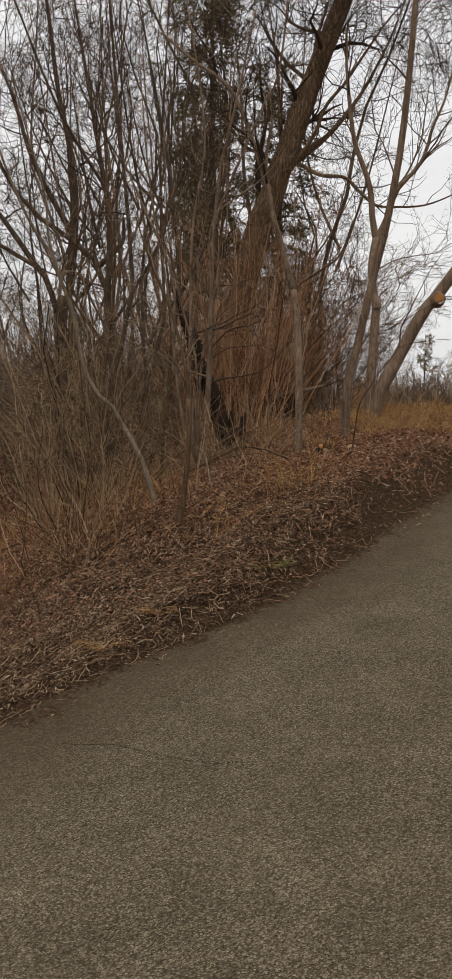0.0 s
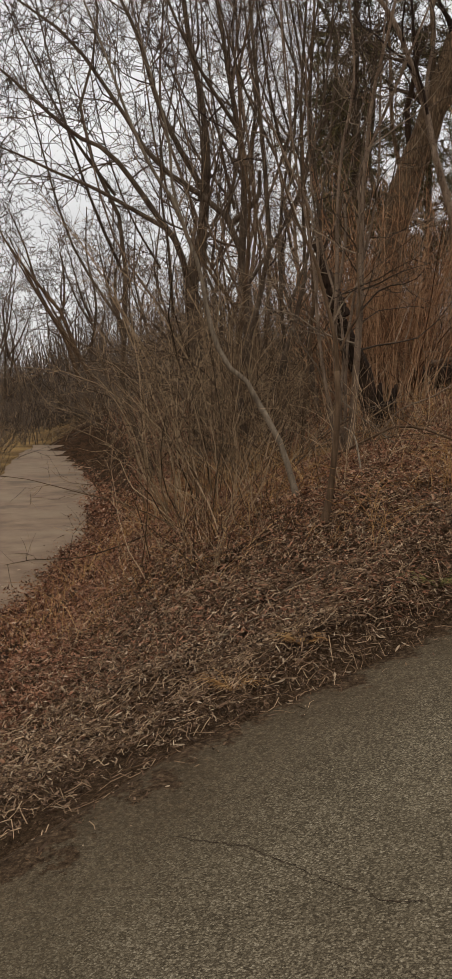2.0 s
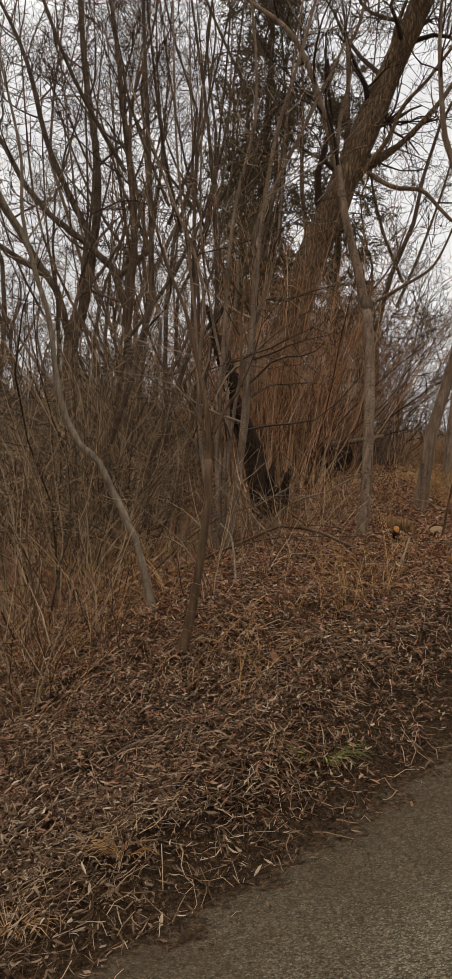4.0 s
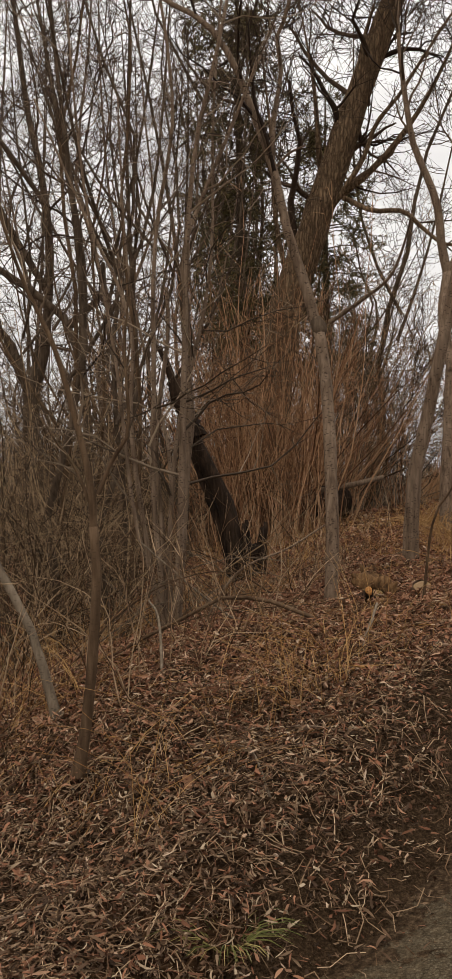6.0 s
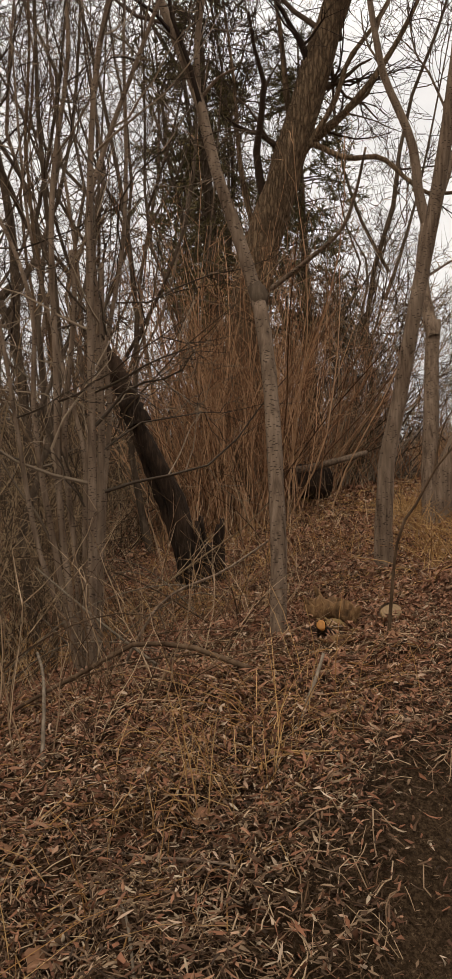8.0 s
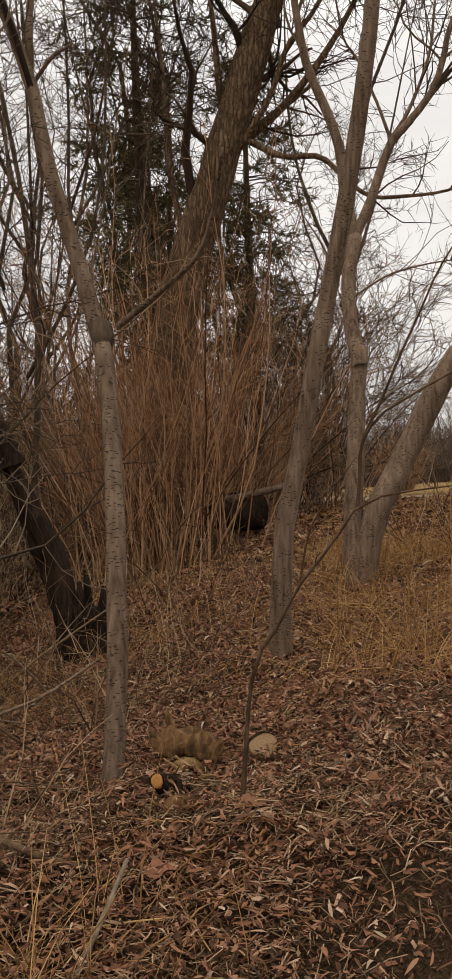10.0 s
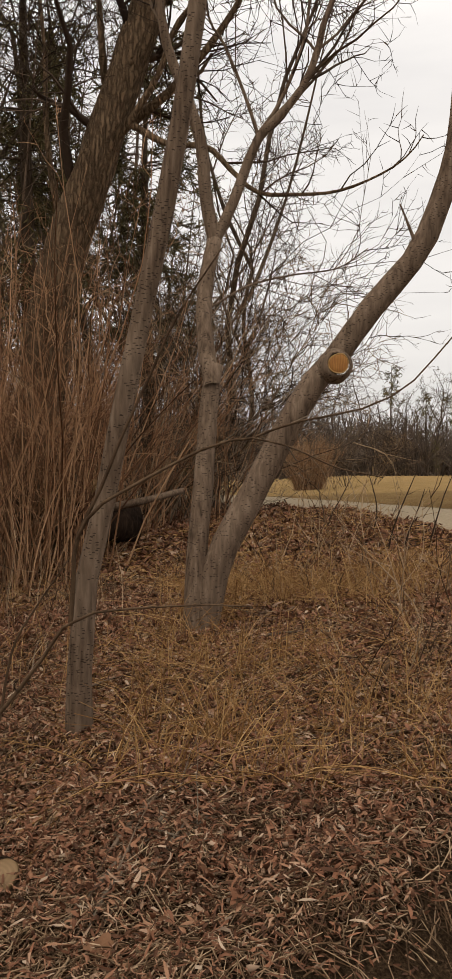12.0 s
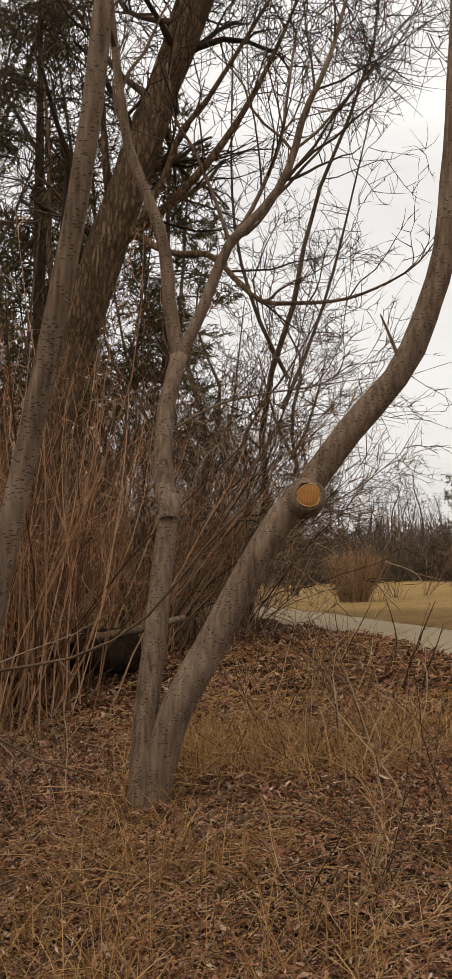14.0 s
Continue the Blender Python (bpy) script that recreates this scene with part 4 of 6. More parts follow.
bare_tree("wispy_shrub", place(0.71, 8.30), [
    ([(0.71, 8.30, 1.50), (0.77, 8.24, 1.96), (0.86, 8.20, 2.12), (0.92, 8.17, 2.23), (1.02, 8.14, 2.35), (1.10, 8.11, 2.46), (1.17, 8.09, 2.49), (1.23, 8.07, 2.50), (1.32, 8.05, 2.51), (1.42, 8.02, 2.52), (1.51, 8.00, 2.52)], 0.0085, 0.0016),
    ([(1.10, 8.15, 2.45), (1.11, 8.14, 2.54), (1.12, 8.13, 2.64), (1.18, 8.12, 2.76), (1.23, 8.10, 2.87), (1.29, 8.09, 2.99), (1.35, 8.07, 3.11), (1.45, 8.05, 3.25)], 0.006, 0.0018),
    ([(1.12, 8.13, 2.64), (1.15, 8.11, 2.69), (1.18, 8.10, 2.72), (1.41, 8.07, 2.84), (1.51, 8.06, 2.86), (1.59, 8.05, 2.89), (1.74, 8.03, 2.92), (1.83, 8.02, 2.97), (1.90, 8.01, 3.05), (1.95, 8.00, 3.10)], 0.0042, 0.0013),
    ([(1.51, 8.05, 2.86), (1.59, 8.03, 2.84), (1.68, 8.02, 2.80), (1.77, 8.00, 2.78)], 0.0025, 0.0011),
    ([(0.92, 8.20, 2.22), (0.96, 8.18, 2.39), (1.02, 8.17, 2.49), (1.10, 8.15, 2.60)], 0.004, 0.0015)],
    "wispy brown shrub with a few long thin shoots", 23, M_BARK_BROWN, M_TWIG_GREY, [dict(stems=[0, 2, 3], n=4, **{**TW, "length": (0.1, 0.35), "rmin": 0.001})], sides=6, category="shrub")
# ---- fallen wood ----
def stick(name, pts, r0, r1, label, material=M_BARK_DARK, seed=1, kids=0):
    base = np.array(pts[0])
    root = thing(name, pts[0], label, "branch")
    rs = np.random.RandomState(seed)
    b = Bag()
    P, R = stem_arrays([(pts, r0, r1)], base, 14)
    b.tubes(P, R, 7, 0.15, rs, True)
    part("stem", b, material, root)
    if kids:
        Q, S = grow(P, R, kids, rs, (0.2, 0.5), (30, 60), 0.02, 0.15, 5, thin=0.5)
        for q in range(kids):
            b = Bag()
            b.tubes(Q[q:q + 1], S[q:q + 1], 5)
            part("side_twig", b, material, root)
    return root


def on(x, y, h=0.01):
    return (x, y, float(land(x, y)) + h)


stick("fallen_branch", [on(-1.0, 7.9, 0.0), (-0.55, 7.92, 1.46), (-0.40, 7.93, 1.53), (-0.28, 7.95, 1.60), (-0.05, 7.97, 1.59), (0.19, 7.98, 1.50), on(0.43, 8.0, -0.02)], 0.007, 0.012, "arched brown fallen branch lying in the dead grass", M_BARK_BROWN, 2, 3)
stick("fallen_branch", [(-0.79, 8.30, 1.88), (-0.46, 8.30, 1.60), on(-0.18, 8.3, 0.0)], 0.004, 0.008, "thin pale branch leaning into the litter", M_BARK_PALE, 3, 4)
stick("fallen_branch", [(0.20, 8.56, 1.95), (-0.01, 8.57, 1.82), (-0.29, 8.53, 1.69), on(-0.5, 8.5, 0.0)], 0.005, 0.008, "thin broken branch leaning on the slim tree", M_BARK_GREY, 4, 3)
stick("fallen_branch", [on(0.42, 7.45, 0.0), on(0.47, 7.62, 0.08), on(0.5, 7.75, 0.16)], 0.008, 0.006, "short pale dead stick standing askew", M_BARK_PALE, 5)
stick("fallen_branch", [on(-0.42, 7.35, 0.0), on(-0.5, 7.6, 0.22), on(-0.6, 7.8, 0.3)], 0.008, 0.005, "pale dead stick leaning in the grass", M_BARK_PALE, 6)
for k, (x0, y0, x1, y1, r) in enumerate(((-0.1, 6.9, 0.45, 6.7, 0.007), (0.2, 6.3, 0.0, 6.75, 0.006), (1.2, 8.9, 1.5, 9.5, 0.008), (1.1, 8.8, 1.25, 9.4, 0.006), (0.6, 10.7, 1.5, 10.6, 0.009),
                                         (0.9, 9.6, 2.0, 9.9, 0.010), (-0.8, 5.8, -0.3, 6.1, 0.008), (-1.0, 5.4, -0.5, 5.9, 0.007), (-1.3, 5.6, -0.8, 5.9, 0.009), (1.2, 11.2, 1.9, 11.3, 0.012), (0.2, 10.4, 0.9, 10.9, 0.01), (0.98, 8.5, 1.30, 9.5, 0.011), (1.02, 8.45, 1.22, 9.3, 0.009), (1.08, 8.5, 1.36, 9.25, 0.008), (0.92, 8.6, 1.18, 9.5, 0.008), (0.95, 9.0, 1.35, 8.85, 0.007), (1.0, 8.7, 1.15, 9.4, 0.010), (1.15, 8.55, 1.25, 9.15, 0.007), (0.9, 8.8, 1.4, 9.1, 0.006), (1.05, 8.4, 1.1, 9.0, 0.008), (1.2, 8.7, 1.6, 8.95, 0.006), (1.7, 9.6, 2.35, 9.75, 0.010), (1.5, 9.9, 2.2, 10.15, 0.008))):
    stick("fallen_stick", [on(x0, y0, r + 0.012), on((2 * x0 + x1) / 3, (2 * y0 + y1) / 3 + 0.03, r + 0.03), on((x0 + 2 * x1) / 3 + 0.02, (y0 + 2 * y1) / 3 - 0.02, r + 0.03), on(x1, y1, r + 0.012)],
          r * 0.8, r * 0.45, "dry stick lying on the leaf litter", (M_BARK_GREY, M_BARK_PALE)[k % 2], 30 + k, 1)


def cut_log(name, at, axis_dir, length, radius, label, face, seed, ring=M_BARK_GREY):
    """A short sawn piece of trunk with bark and its pale face."""
    root = thing(name, at, label, "log")
    rs = np.random.RandomState(seed)
    d = unit(np.array(axis_dir, float))
    b = Bag()
    line = d * np.linspace(-length, 0, 8)[:, None] + 0.02 * radius * rs.normal(size=(8, 3))
    b.tubes(line[None], np.full((1, 8), radius), 16, 0.12, rs)
    part("bark", b, ring, root)
    disc("cut_face", line[-1] - d * 0.002, d, radius * 0.97, face, root, "sawn wood face", None, seed, 0.95)
    return root


cut_log("cut_log", (0.44, 8.33, 1.61), (0.05, -0.85, 0.5), 0.2, 0.022, "small dark log with an orange sawn end", M_CUT, 4, M_DEAD_AND_GAPS)
# the second piece, near black, is added for a shaded cavity in the root
for k, (x, y, dx, dy, h, r, l) in enumerate(((0.36, 8.70, 0.19, 0.04, 0.085, 0.085, "mossy rotten chunk of root wood in the leaves"), (0.34, 8.49, 0.16, 0.02, 0.015, 0.05, "near-black piece standing in for the shaded cavity under the root wood"), (0.42, 8.64, 0.1, 0.05, 0.03, 0.035, "jagged brown splinter of root wood"),
                                             (0.46, 8.30, 0.15, 0.05, 0.02, 0.035, "dull weathered chunk of wood in the leaves"))):
    chunk_rs = random.Random(60 + k)
    shards = []
    for q in range(6):
        fx, fy = x + dx * chunk_rs.random(), y + dy * chunk_rs.uniform(-1, 1)
        shards.append(([on(fx, fy, -0.02), on(fx + 0.015, fy, h * 0.7 + 0.02), on(fx + chunk_rs.uniform(-0.05, 0.07), fy + chunk_rs.uniform(-0.03, 0.03), h + r * chunk_rs.uniform(0.5, 1.4))], r * chunk_rs.uniform(0.25, 0.5), r * 0.1))
    bare_tree("wood_chunk", on(x, y, -0.01), [([on(x, y, h - 0.02), on(x + dx * 0.3, y + dy * 0.3, h + 0.02), on(x + dx * 0.7, y + dy * 0.7, h + 0.025), on(x + dx, y + dy, h - 0.01)], r * 0.75, r * 0.45)] + shards, l, 40 + k,
              (M_MOSSY, M_DEAD_AND_GAPS, M_SPLIT, M_MOSSY)[k], M_DEAD_AND_GAPS, [], sides=13, rough=0.8, m=11, category="wood chunk", flare=0.7)
cut_log("cut_stump", (0.72, 8.79, 1.595), (0.12, -0.5, 0.85), 0.14, 0.056, "short sawn log with a pale flat end in the leaves", M_CUT_PALE, 6, M_BARK_GREY)
cut_log("rotten_log", (-0.63, 15.30, 2.15), (-0.8, -0.6, 0.05), 0.6, 0.2, "black hollow end of a rotten log", M_DEAD_AND_GAPS, 7, M_DEAD_AND_GAPS)
stick("fallen_branch", [(-0.74, 15.20, 2.25), (-0.42, 15.30, 2.27), (0.00, 15.40, 2.35), (0.36, 15.60, 2.44)], 0.05, 0.03, "thick brown branch lying over the rotten log", M_BARK_GREY, 8, 0)
stick("root_slab", [(-0.64, 15.70, 2.61), (-0.48, 15.60, 2.33), (-0.28, 15.50, 1.95)], 0.06, 0.13, "yellow-brown split slab of root wood", M_SPLIT, 9, 0)

# ---- shrubs and thickets ----
def shrub(name, label, seed, n, height, spread, lean, material, kids, r=0.006, curl=0.10, up=0.02, m=8, foot=0.2, group="", split=True, vary=0.45, wild=0.0):
    """A many-stemmed bare shrub on the origin: stems from one foot, then twigs."""
    rs = np.random.RandomState(seed)
    root = thing(name, (0, 0, 0), label, "shrub", group)
    ang, rad = rs.rand(n) * 2 * math.pi, np.sqrt(rs.rand(n))
    start = np.stack([np.cos(ang) * rad * foot, np.sin(ang) * rad * foot, np.full(n, -0.12)], -1)
    out = np.stack([np.cos(ang), np.sin(ang), np.zeros(n)], -1) * (spread * (0.3 + 0.7 * rs.rand(n)))[:, None] + np.array([lean[0], lean[1], 0.0])
    d = unit(out + UP + (0.12 + 0.6 * wild) * rs.normal(size=(n, 3)))
    L = height * (1 - vary + vary * rs.rand(n))
    P = np.empty((n, m, 3))
    P[:, 0] = start
    for j in range(1, m):
        d = unit(d + curl * rs.normal(size=(n, 3)) + out * 0.05 + UP * up)
        P[:, j] = P[:, j - 1] + d * (L / (m - 1))[:, None]
    R = (r * (0.6 + 0.7 * rs.rand(n)))[:, None] * np.linspace(1, 0.25, m)[None, :]
    crown = Bag()
    if split:
        for q in range(n):
            stem = Bag()
            stem.tubes(P[q:q + 1], R[q:q + 1], 5)
            part("stem", stem, material, root)
    else:
        crown.tubes(P, R, 4)
    for k in kids:
        P, R = grow(P, R, rs=rs, **k)
        crown.tubes(P, R, 3)
    tagged(part("crown", crown, material, root), kind="stuff")
    return root


def spot(x, y, turn=0, size=1.0, tall=1.0, dz=0.0):
    return Matrix.Translation((x, y, float(land(x, y)) + dz)) @ Matrix.Rotation(radians(turn), 4, "Z") @ Matrix.Diagonal((size, size, size * tall, 1))


def scatter(kinds, places, seed, size=(0.8, 1.2), dz=0.0):
    """Each kind stands at its own first place; the others are copies."""
    rs = random.Random(seed)
    used = set()
    for i, p in enumerate(places):
        k = kinds[i % len(kinds)]
        s = rs.uniform(*size) * (p[2] if len(p) > 2 else 1.0)
        m = spot(p[0], p[1], rs.uniform(0, 360), s, rs.uniform(0.9, 1.12), dz)
        if k.name in used:
            copy_thing(k, m)
        else:
            used.add(k.name)
            k.matrix_world = m


def fill(seed, n, x0, x1, y0, y1, keep=lambda x, y: True, gap=0.5):
    """n scattered places in a box of the plan."""
    rs, out, tries = random.Random(seed), [], 0
    while len(out) < n and tries < 6000:
        tries += 1
        x, y = rs.uniform(x0, x1), rs.uniform(y0, y1)
        if keep(x, y) and all(math.hypot(x - a, y - b) > gap for a, b in out):
            out.append((x, y))
    return out


T1 = dict(length=(0.3, 0.9), angle=(20, 55), up=0.03, curl=0.16, m=5, t0=0.25, thin=0.55, rmin=0.0032)
T2 = dict(length=(0.12, 0.4), angle=(25, 60), up=0.02, curl=0.2, m=4, t0=0.2, thin=0.6, rmin=0.0024)
thicket = [shrub("thicket_shrub", "grey-brown leafless thicket of fine arching stems", 40 + i, 20, 2.9 + 0.3 * i, 0.42, (-0.12, -0.08), M_THICKET, [dict(n=9, **{**T1, "angle": (25, 80), "curl": 0.28}), dict(n=4, **{**T2, "angle": (30, 80), "curl": 0.2, "m": 3})], 0.0085, 0.15, 0.005, foot=0.5, group="thicket along the trail", wild=0.45, vary=0.6) for i in range(3)]
off_trail = lambda x, y: x - float(trail_edge(y)) > 0.9 + 0.03 * y
thicket_places = [(-1.6, 7.7, 0.6), (-1.9, 8.2, 0.75), (-1.45, 8.7, 0.7), (-2.15, 8.9), (-1.7, 9.4, 0.9), (-2.5, 9.6), (-2.0, 10.2), (-2.9, 10.9), (-2.4, 11.2), (-1.6, 10.6), (-1.35, 9.9, 0.8), (-3.3, 12.0), (-2.7, 12.6), (-1.9, 12.3), (-1.5, 11.4), (-3.6, 13.4), (-1.3, 12.6), (-2.3, 13.6), (-3.0, 14.2), (-4.2, 15.0), (-1.7, 15.0), (-3.4, 15.6), (-2.5, 15.4), (-4.6, 16.6), (-3.8, 17.2)]
thicket_places += [(-1.2, 9.2, 0.6), (-2.3, 8.4, 0.7), (-2.7, 9.0, 0.8), (-3.0, 9.9, 0.9), (-3.4, 11.2), (-1.9, 11.6), (-1.0, 10.7, 0.7), (-4.0, 14.2), (-4.9, 15.8)]
thicket_places = [p for p in thicket_places if p[0] - float(trail_edge(p[1])) > 1.95]
thicket_places += [(-1.7, 9.9), (-2.2, 10.8), (-1.8, 11.2), (-2.2, 12.0), (-2.6, 13.0), (-1.2, 11.9), (-1.8, 13.2), (-1.5, 13.9), (-2.9, 15.0), (-2.2, 14.6), (-1.3, 14.9, 0.8)]
thicket_places = [p for p in thicket_places if p[0] < -1.6 - 0.1 * (p[1] - 9)]
scatter(thicket, thicket_places, 6, (0.7, 1.3))
# farther off: the same growth with coarser twigs
F1 = dict(length=(0.4, 1.1), angle=(20, 60), up=0.02, curl=0.2, m=3, t0=0.2, thin=0.7, rmin=0.006)
far_bush = [shrub("wood_shrub", "brown leafless undergrowth of the wood", 45 + i, 18, 2.6, 0.45, (-0.05, 0), (M_THICKET, M_FAR_HAZED, M_TWIG_GREY)[i], [dict(n=5, **F1), dict(n=2, **{**F1, "length": (0.25, 0.6)})], 0.012, 0.18, 0.0, m=5, foot=0.7, group="undergrowth of the wood", split=False, wild=0.3) for i in range(3)]
scatter(far_bush, fill(5, 34, -11.5, -0.6, 17.5, 30, lambda x, y: off_trail(x, y), 0.8), 16, (0.9, 1.3))

russet = [shrub("russet_shrub", "dense upright russet shoots of a leafless shrub", 50 + i, 30, 3.3 + 0.35 * i, 0.15, (0.05, 0), M_SHOOT, [dict(n=5, **{**T1, "angle": (15, 55), "up": 0.04, "curl": 0.24}), dict(n=2, **T2)], 0.0075, 0.11, 0.03, foot=0.6, wild=0.14, vary=0.5, group="russet shoots round the big tree") for i in range(3)]
scatter(russet, [(-0.9, 13.6, 0.8), (-1.0, 14.3), (-0.85, 14.6), (-1.25, 14.7), (-0.85, 14.9, 1.1), (-1.35, 15.4), (-0.95, 15.2, 1.15), (-1.05, 15.1, 1.2), (-0.75, 15.9), (-1.5, 14.4, 0.85), (-0.8, 14.3, 1.1), (-1.15, 16.0), (-0.6, 16.0), (0.5, 17.6, 0.7), (0.1, 18.0, 0.8), (-0.35, 16.9, 0.75), (-1.3, 14.1, 0.8), (-1.6, 15.0)], 7, (0.95, 1.2))

spray = [shrub("spray_shrub", "tall leafless shrub with a fan of dark fine branches", 60 + i, 18, 4.4, 0.55, (0.30, -0.05), (M_TWIG_GREY, M_THICKET)[i],
               [dict(n=7, **{**T1, "length": (0.5, 1.5), "m": 6, "angle": (20, 60), "curl": 0.22, "rmin": 0.0075}), dict(n=4, **{**T1, "length": (0.2, 0.7), "rmin": 0.0055, "curl": 0.22}), dict(n=2, **{**T2, "rmin": 0.004, "m": 3})], 0.010, 0.15, -0.015, group="tall shrubs beyond the big tree") for i in range(2)]
for k, (x, y, turn, s) in enumerate(((-0.1, 17.6, 10, 0.95), (-0.2, 19.2, -15, 1.1), (-0.6, 21.5, 60, 1.2), (-0.9, 18.4, 150, 0.95), (0.35, 18.6, 35, 0.85), (-0.35, 17.0, 80, 0.8))):
    m = spot(x, y, turn, s)
    if k < 2:
        spray[k].matrix_world = m
    else:
        copy_thing(spray[k % 2], m)

low = [shrub("low_shrub", "low tangle of thin dry brown stems", 70 + i, 12, 0.9, 0.5, (0, 0), (M_THICKET, M_STICK)[i], [dict(n=3, **{**T2, "length": (0.15, 0.45)})], 0.0038, 0.14, 0.0, group="low stems in the litter") for i in range(2)]
scatter(low, [(-1.0, 7.0), (-0.3, 7.9), (-1.2, 6.6), (0.0, 9.4), (-0.35, 9.2), (0.1, 10.3), (-0.4, 10.1), (0.5, 11.6), (0.2, 12.4), (-0.2, 11.9), (1.6, 11.9), (2.2, 12.4), (0.9, 12.8), (1.5, 13.2), (2.0, 10.4), (2.3, 11.2), (-0.8, 9.9), (-1.0, 11.0), (0.6, 13.6), (1.8, 14.2), (-0.1, 12.9), (-1.45, 7.05), (-1.7, 7.4), (-1.25, 7.2), (-1.05, 7.5), (-1.6, 6.9), (-0.55, 8.0), (-0.15, 8.2), (-0.9, 8.0), (-1.3, 7.7), (-2.0, 7.2), (-0.45, 7.3)], 8, (0.7, 1.2))

# ---- the wood behind ----
def wood_tree(name, label, seed, height, r, lean, forks, bark, twig, dense=1.0, group="bare trees of the wood", fine=(4, 4, 0.0)):
    """A bare background tree on the origin."""
    rs = np.random.RandomState(seed)
    top = np.array([lean[0], lean[1], height])
    pts = [np.array([0, 0, -0.25])] + [top * f + np.append(rs.normal(size=2) * 0.024 * height, 0) for f in (0.15, 0.3, 0.45, 0.6, 0.8, 1.0)]
    stems = [(pts, r, r * 0.18)]
    for k in range(forks):
        f = rs.uniform(0.18, 0.5)
        a = rs.uniform(0, 6.28)
        s = top * f
        w = np.array([math.cos(a), math.sin(a), 0]) * height
        stems.append(([s, s + w * 0.07 + top * 0.10, s + w * 0.13 + top * 0.24, s + w * 0.18 + top * (0.9 - f) * 0.9], r * 0.55, r * 0.12))
    lv = [dict(n=int(11 * dense), length=(0.12 * height, 0.28 * height), angle=(30, 75), up=0.05, curl=0.27, m=8, t0=0.22, thin=0.42, rmin=0.008 + min(fine[2], 0.0)),
          dict(n=fine[0], length=(0.05 * height, 0.13 * height), angle=(35, 75), up=0.03, curl=0.26, m=5 if fine[2] == 0 else 3, thin=0.55, rmin=0.0078 + fine[2]),
          dict(n=fine[1], length=(0.02 * height, 0.06 * height), angle=(35, 80), up=0.02, curl=0.3, m=3, thin=0.6, rmin=0.006 + fine[2])]
    return bare_tree(name, (0, 0, 0), stems, label, seed, bark, twig, lv, sides=8, m=12, group=group)


wood = [wood_tree("wood_tree", "tall bare grey-brown woodland tree", 80, 9.0, 0.055, (0.5, 0.2), 2, M_BARK_DARK, M_TWIG_DARK),
        wood_tree("wood_tree", "bare woodland tree with forked trunk", 81, 8.0, 0.045, (-1.2, 0.0), 3, M_BARK_DARK, M_TWIG_DARK),
        wood_tree("wood_tree", "slender bare woodland tree", 82, 7.5, 0.034, (0.2, -0.3), 1, M_BARK_DARK, M_TWIG_DARK),
        wood_tree("wood_tree", "leaning bare woodland tree", 83, 10.0, 0.06, (-2.4, -0.5), 2, M_BARK_DARK, M_TWIG_DARK)]
wood_places = [(-2.6, 17.6), (-3.9, 18.6), (-1.5, 18.9, 0.9), (-4.6, 15.5), (-5.2, 17.2), (-2.3, 16.6, 0.8), (-3.4, 17.5), (-1.2, 19.5), (-3.9, 20.0), (-6.6, 20.5), (-2.3, 21.5), (-5.1, 23.0), (-0.2, 23.5), (-8.2, 24.5),
               (-3.4, 25.0), (-6.7, 27.5), (-1.3, 28.0), (-10.4, 29.5), (-4.6, 29.5), (-8.6, 32.5), (-2.6, 32.0), (-12.5, 34.5, 1.2), (-6.2, 36.0), (-15.5, 40.0, 1.2), (-10.5, 39.0), (-19.5, 47.0, 1.2), (-14.0, 45.0),
               (-0.4, 36.0), (-4.0, 40.0), (-17.0, 33.0, 1.1), (-21.0, 40.0, 1.2), (-14.6, 26.5), (-26.0, 52.0, 1.3), (-20.5, 56.0, 1.3), (-24.0, 60.0, 1.4), (-15.0, 56.0, 1.3), (-8.0, 48.0, 1.2)]
scatter(wood, [p for i, p in enumerate(wood_places) if p[1] < 31 and i not in (0, 2, 5, 6, 9, 13, 14)], 9, (0.85, 1.15), -0.02)
wood_edge = [(float(trail_edge(y)) + 1.15 + 0.3 * (k % 3), y) for k, y in enumerate(np.arange(21, 50, 1.7))] + fill(15, 14, -24, -2, 30, 52, lambda x, y: off_trail(x, y), 1.5) + [(-11.6, 22.0), (-12.9, 25.0), (-15.0, 29.5), (-17.0, 33.0), (-19.0, 37.0), (-21.0, 42.0), (-23.0, 46.0)]
wood_edge += [(-21.5 + 0.9 * i, 38.6 + 2.2 * ((i * 5) % 4) / 3) for i in range(9)]
wood_edge += [(-30 + 1.05 * i, 53.5 + 3.5 * ((i * 7) % 5) / 4) for i in range(15)] + [(-29.5 + 1.1 * i, 58.0 + 3.5 * ((i * 3) % 5) / 4) for i in range(15)]
for i, (x, y) in enumerate(wood_edge):
    copy_thing(far_bush[i % 3], spot(x, y, 47 * i, (0.7 if y < 53 else 1.7) + 0.15 * (i % 4), 1.0))


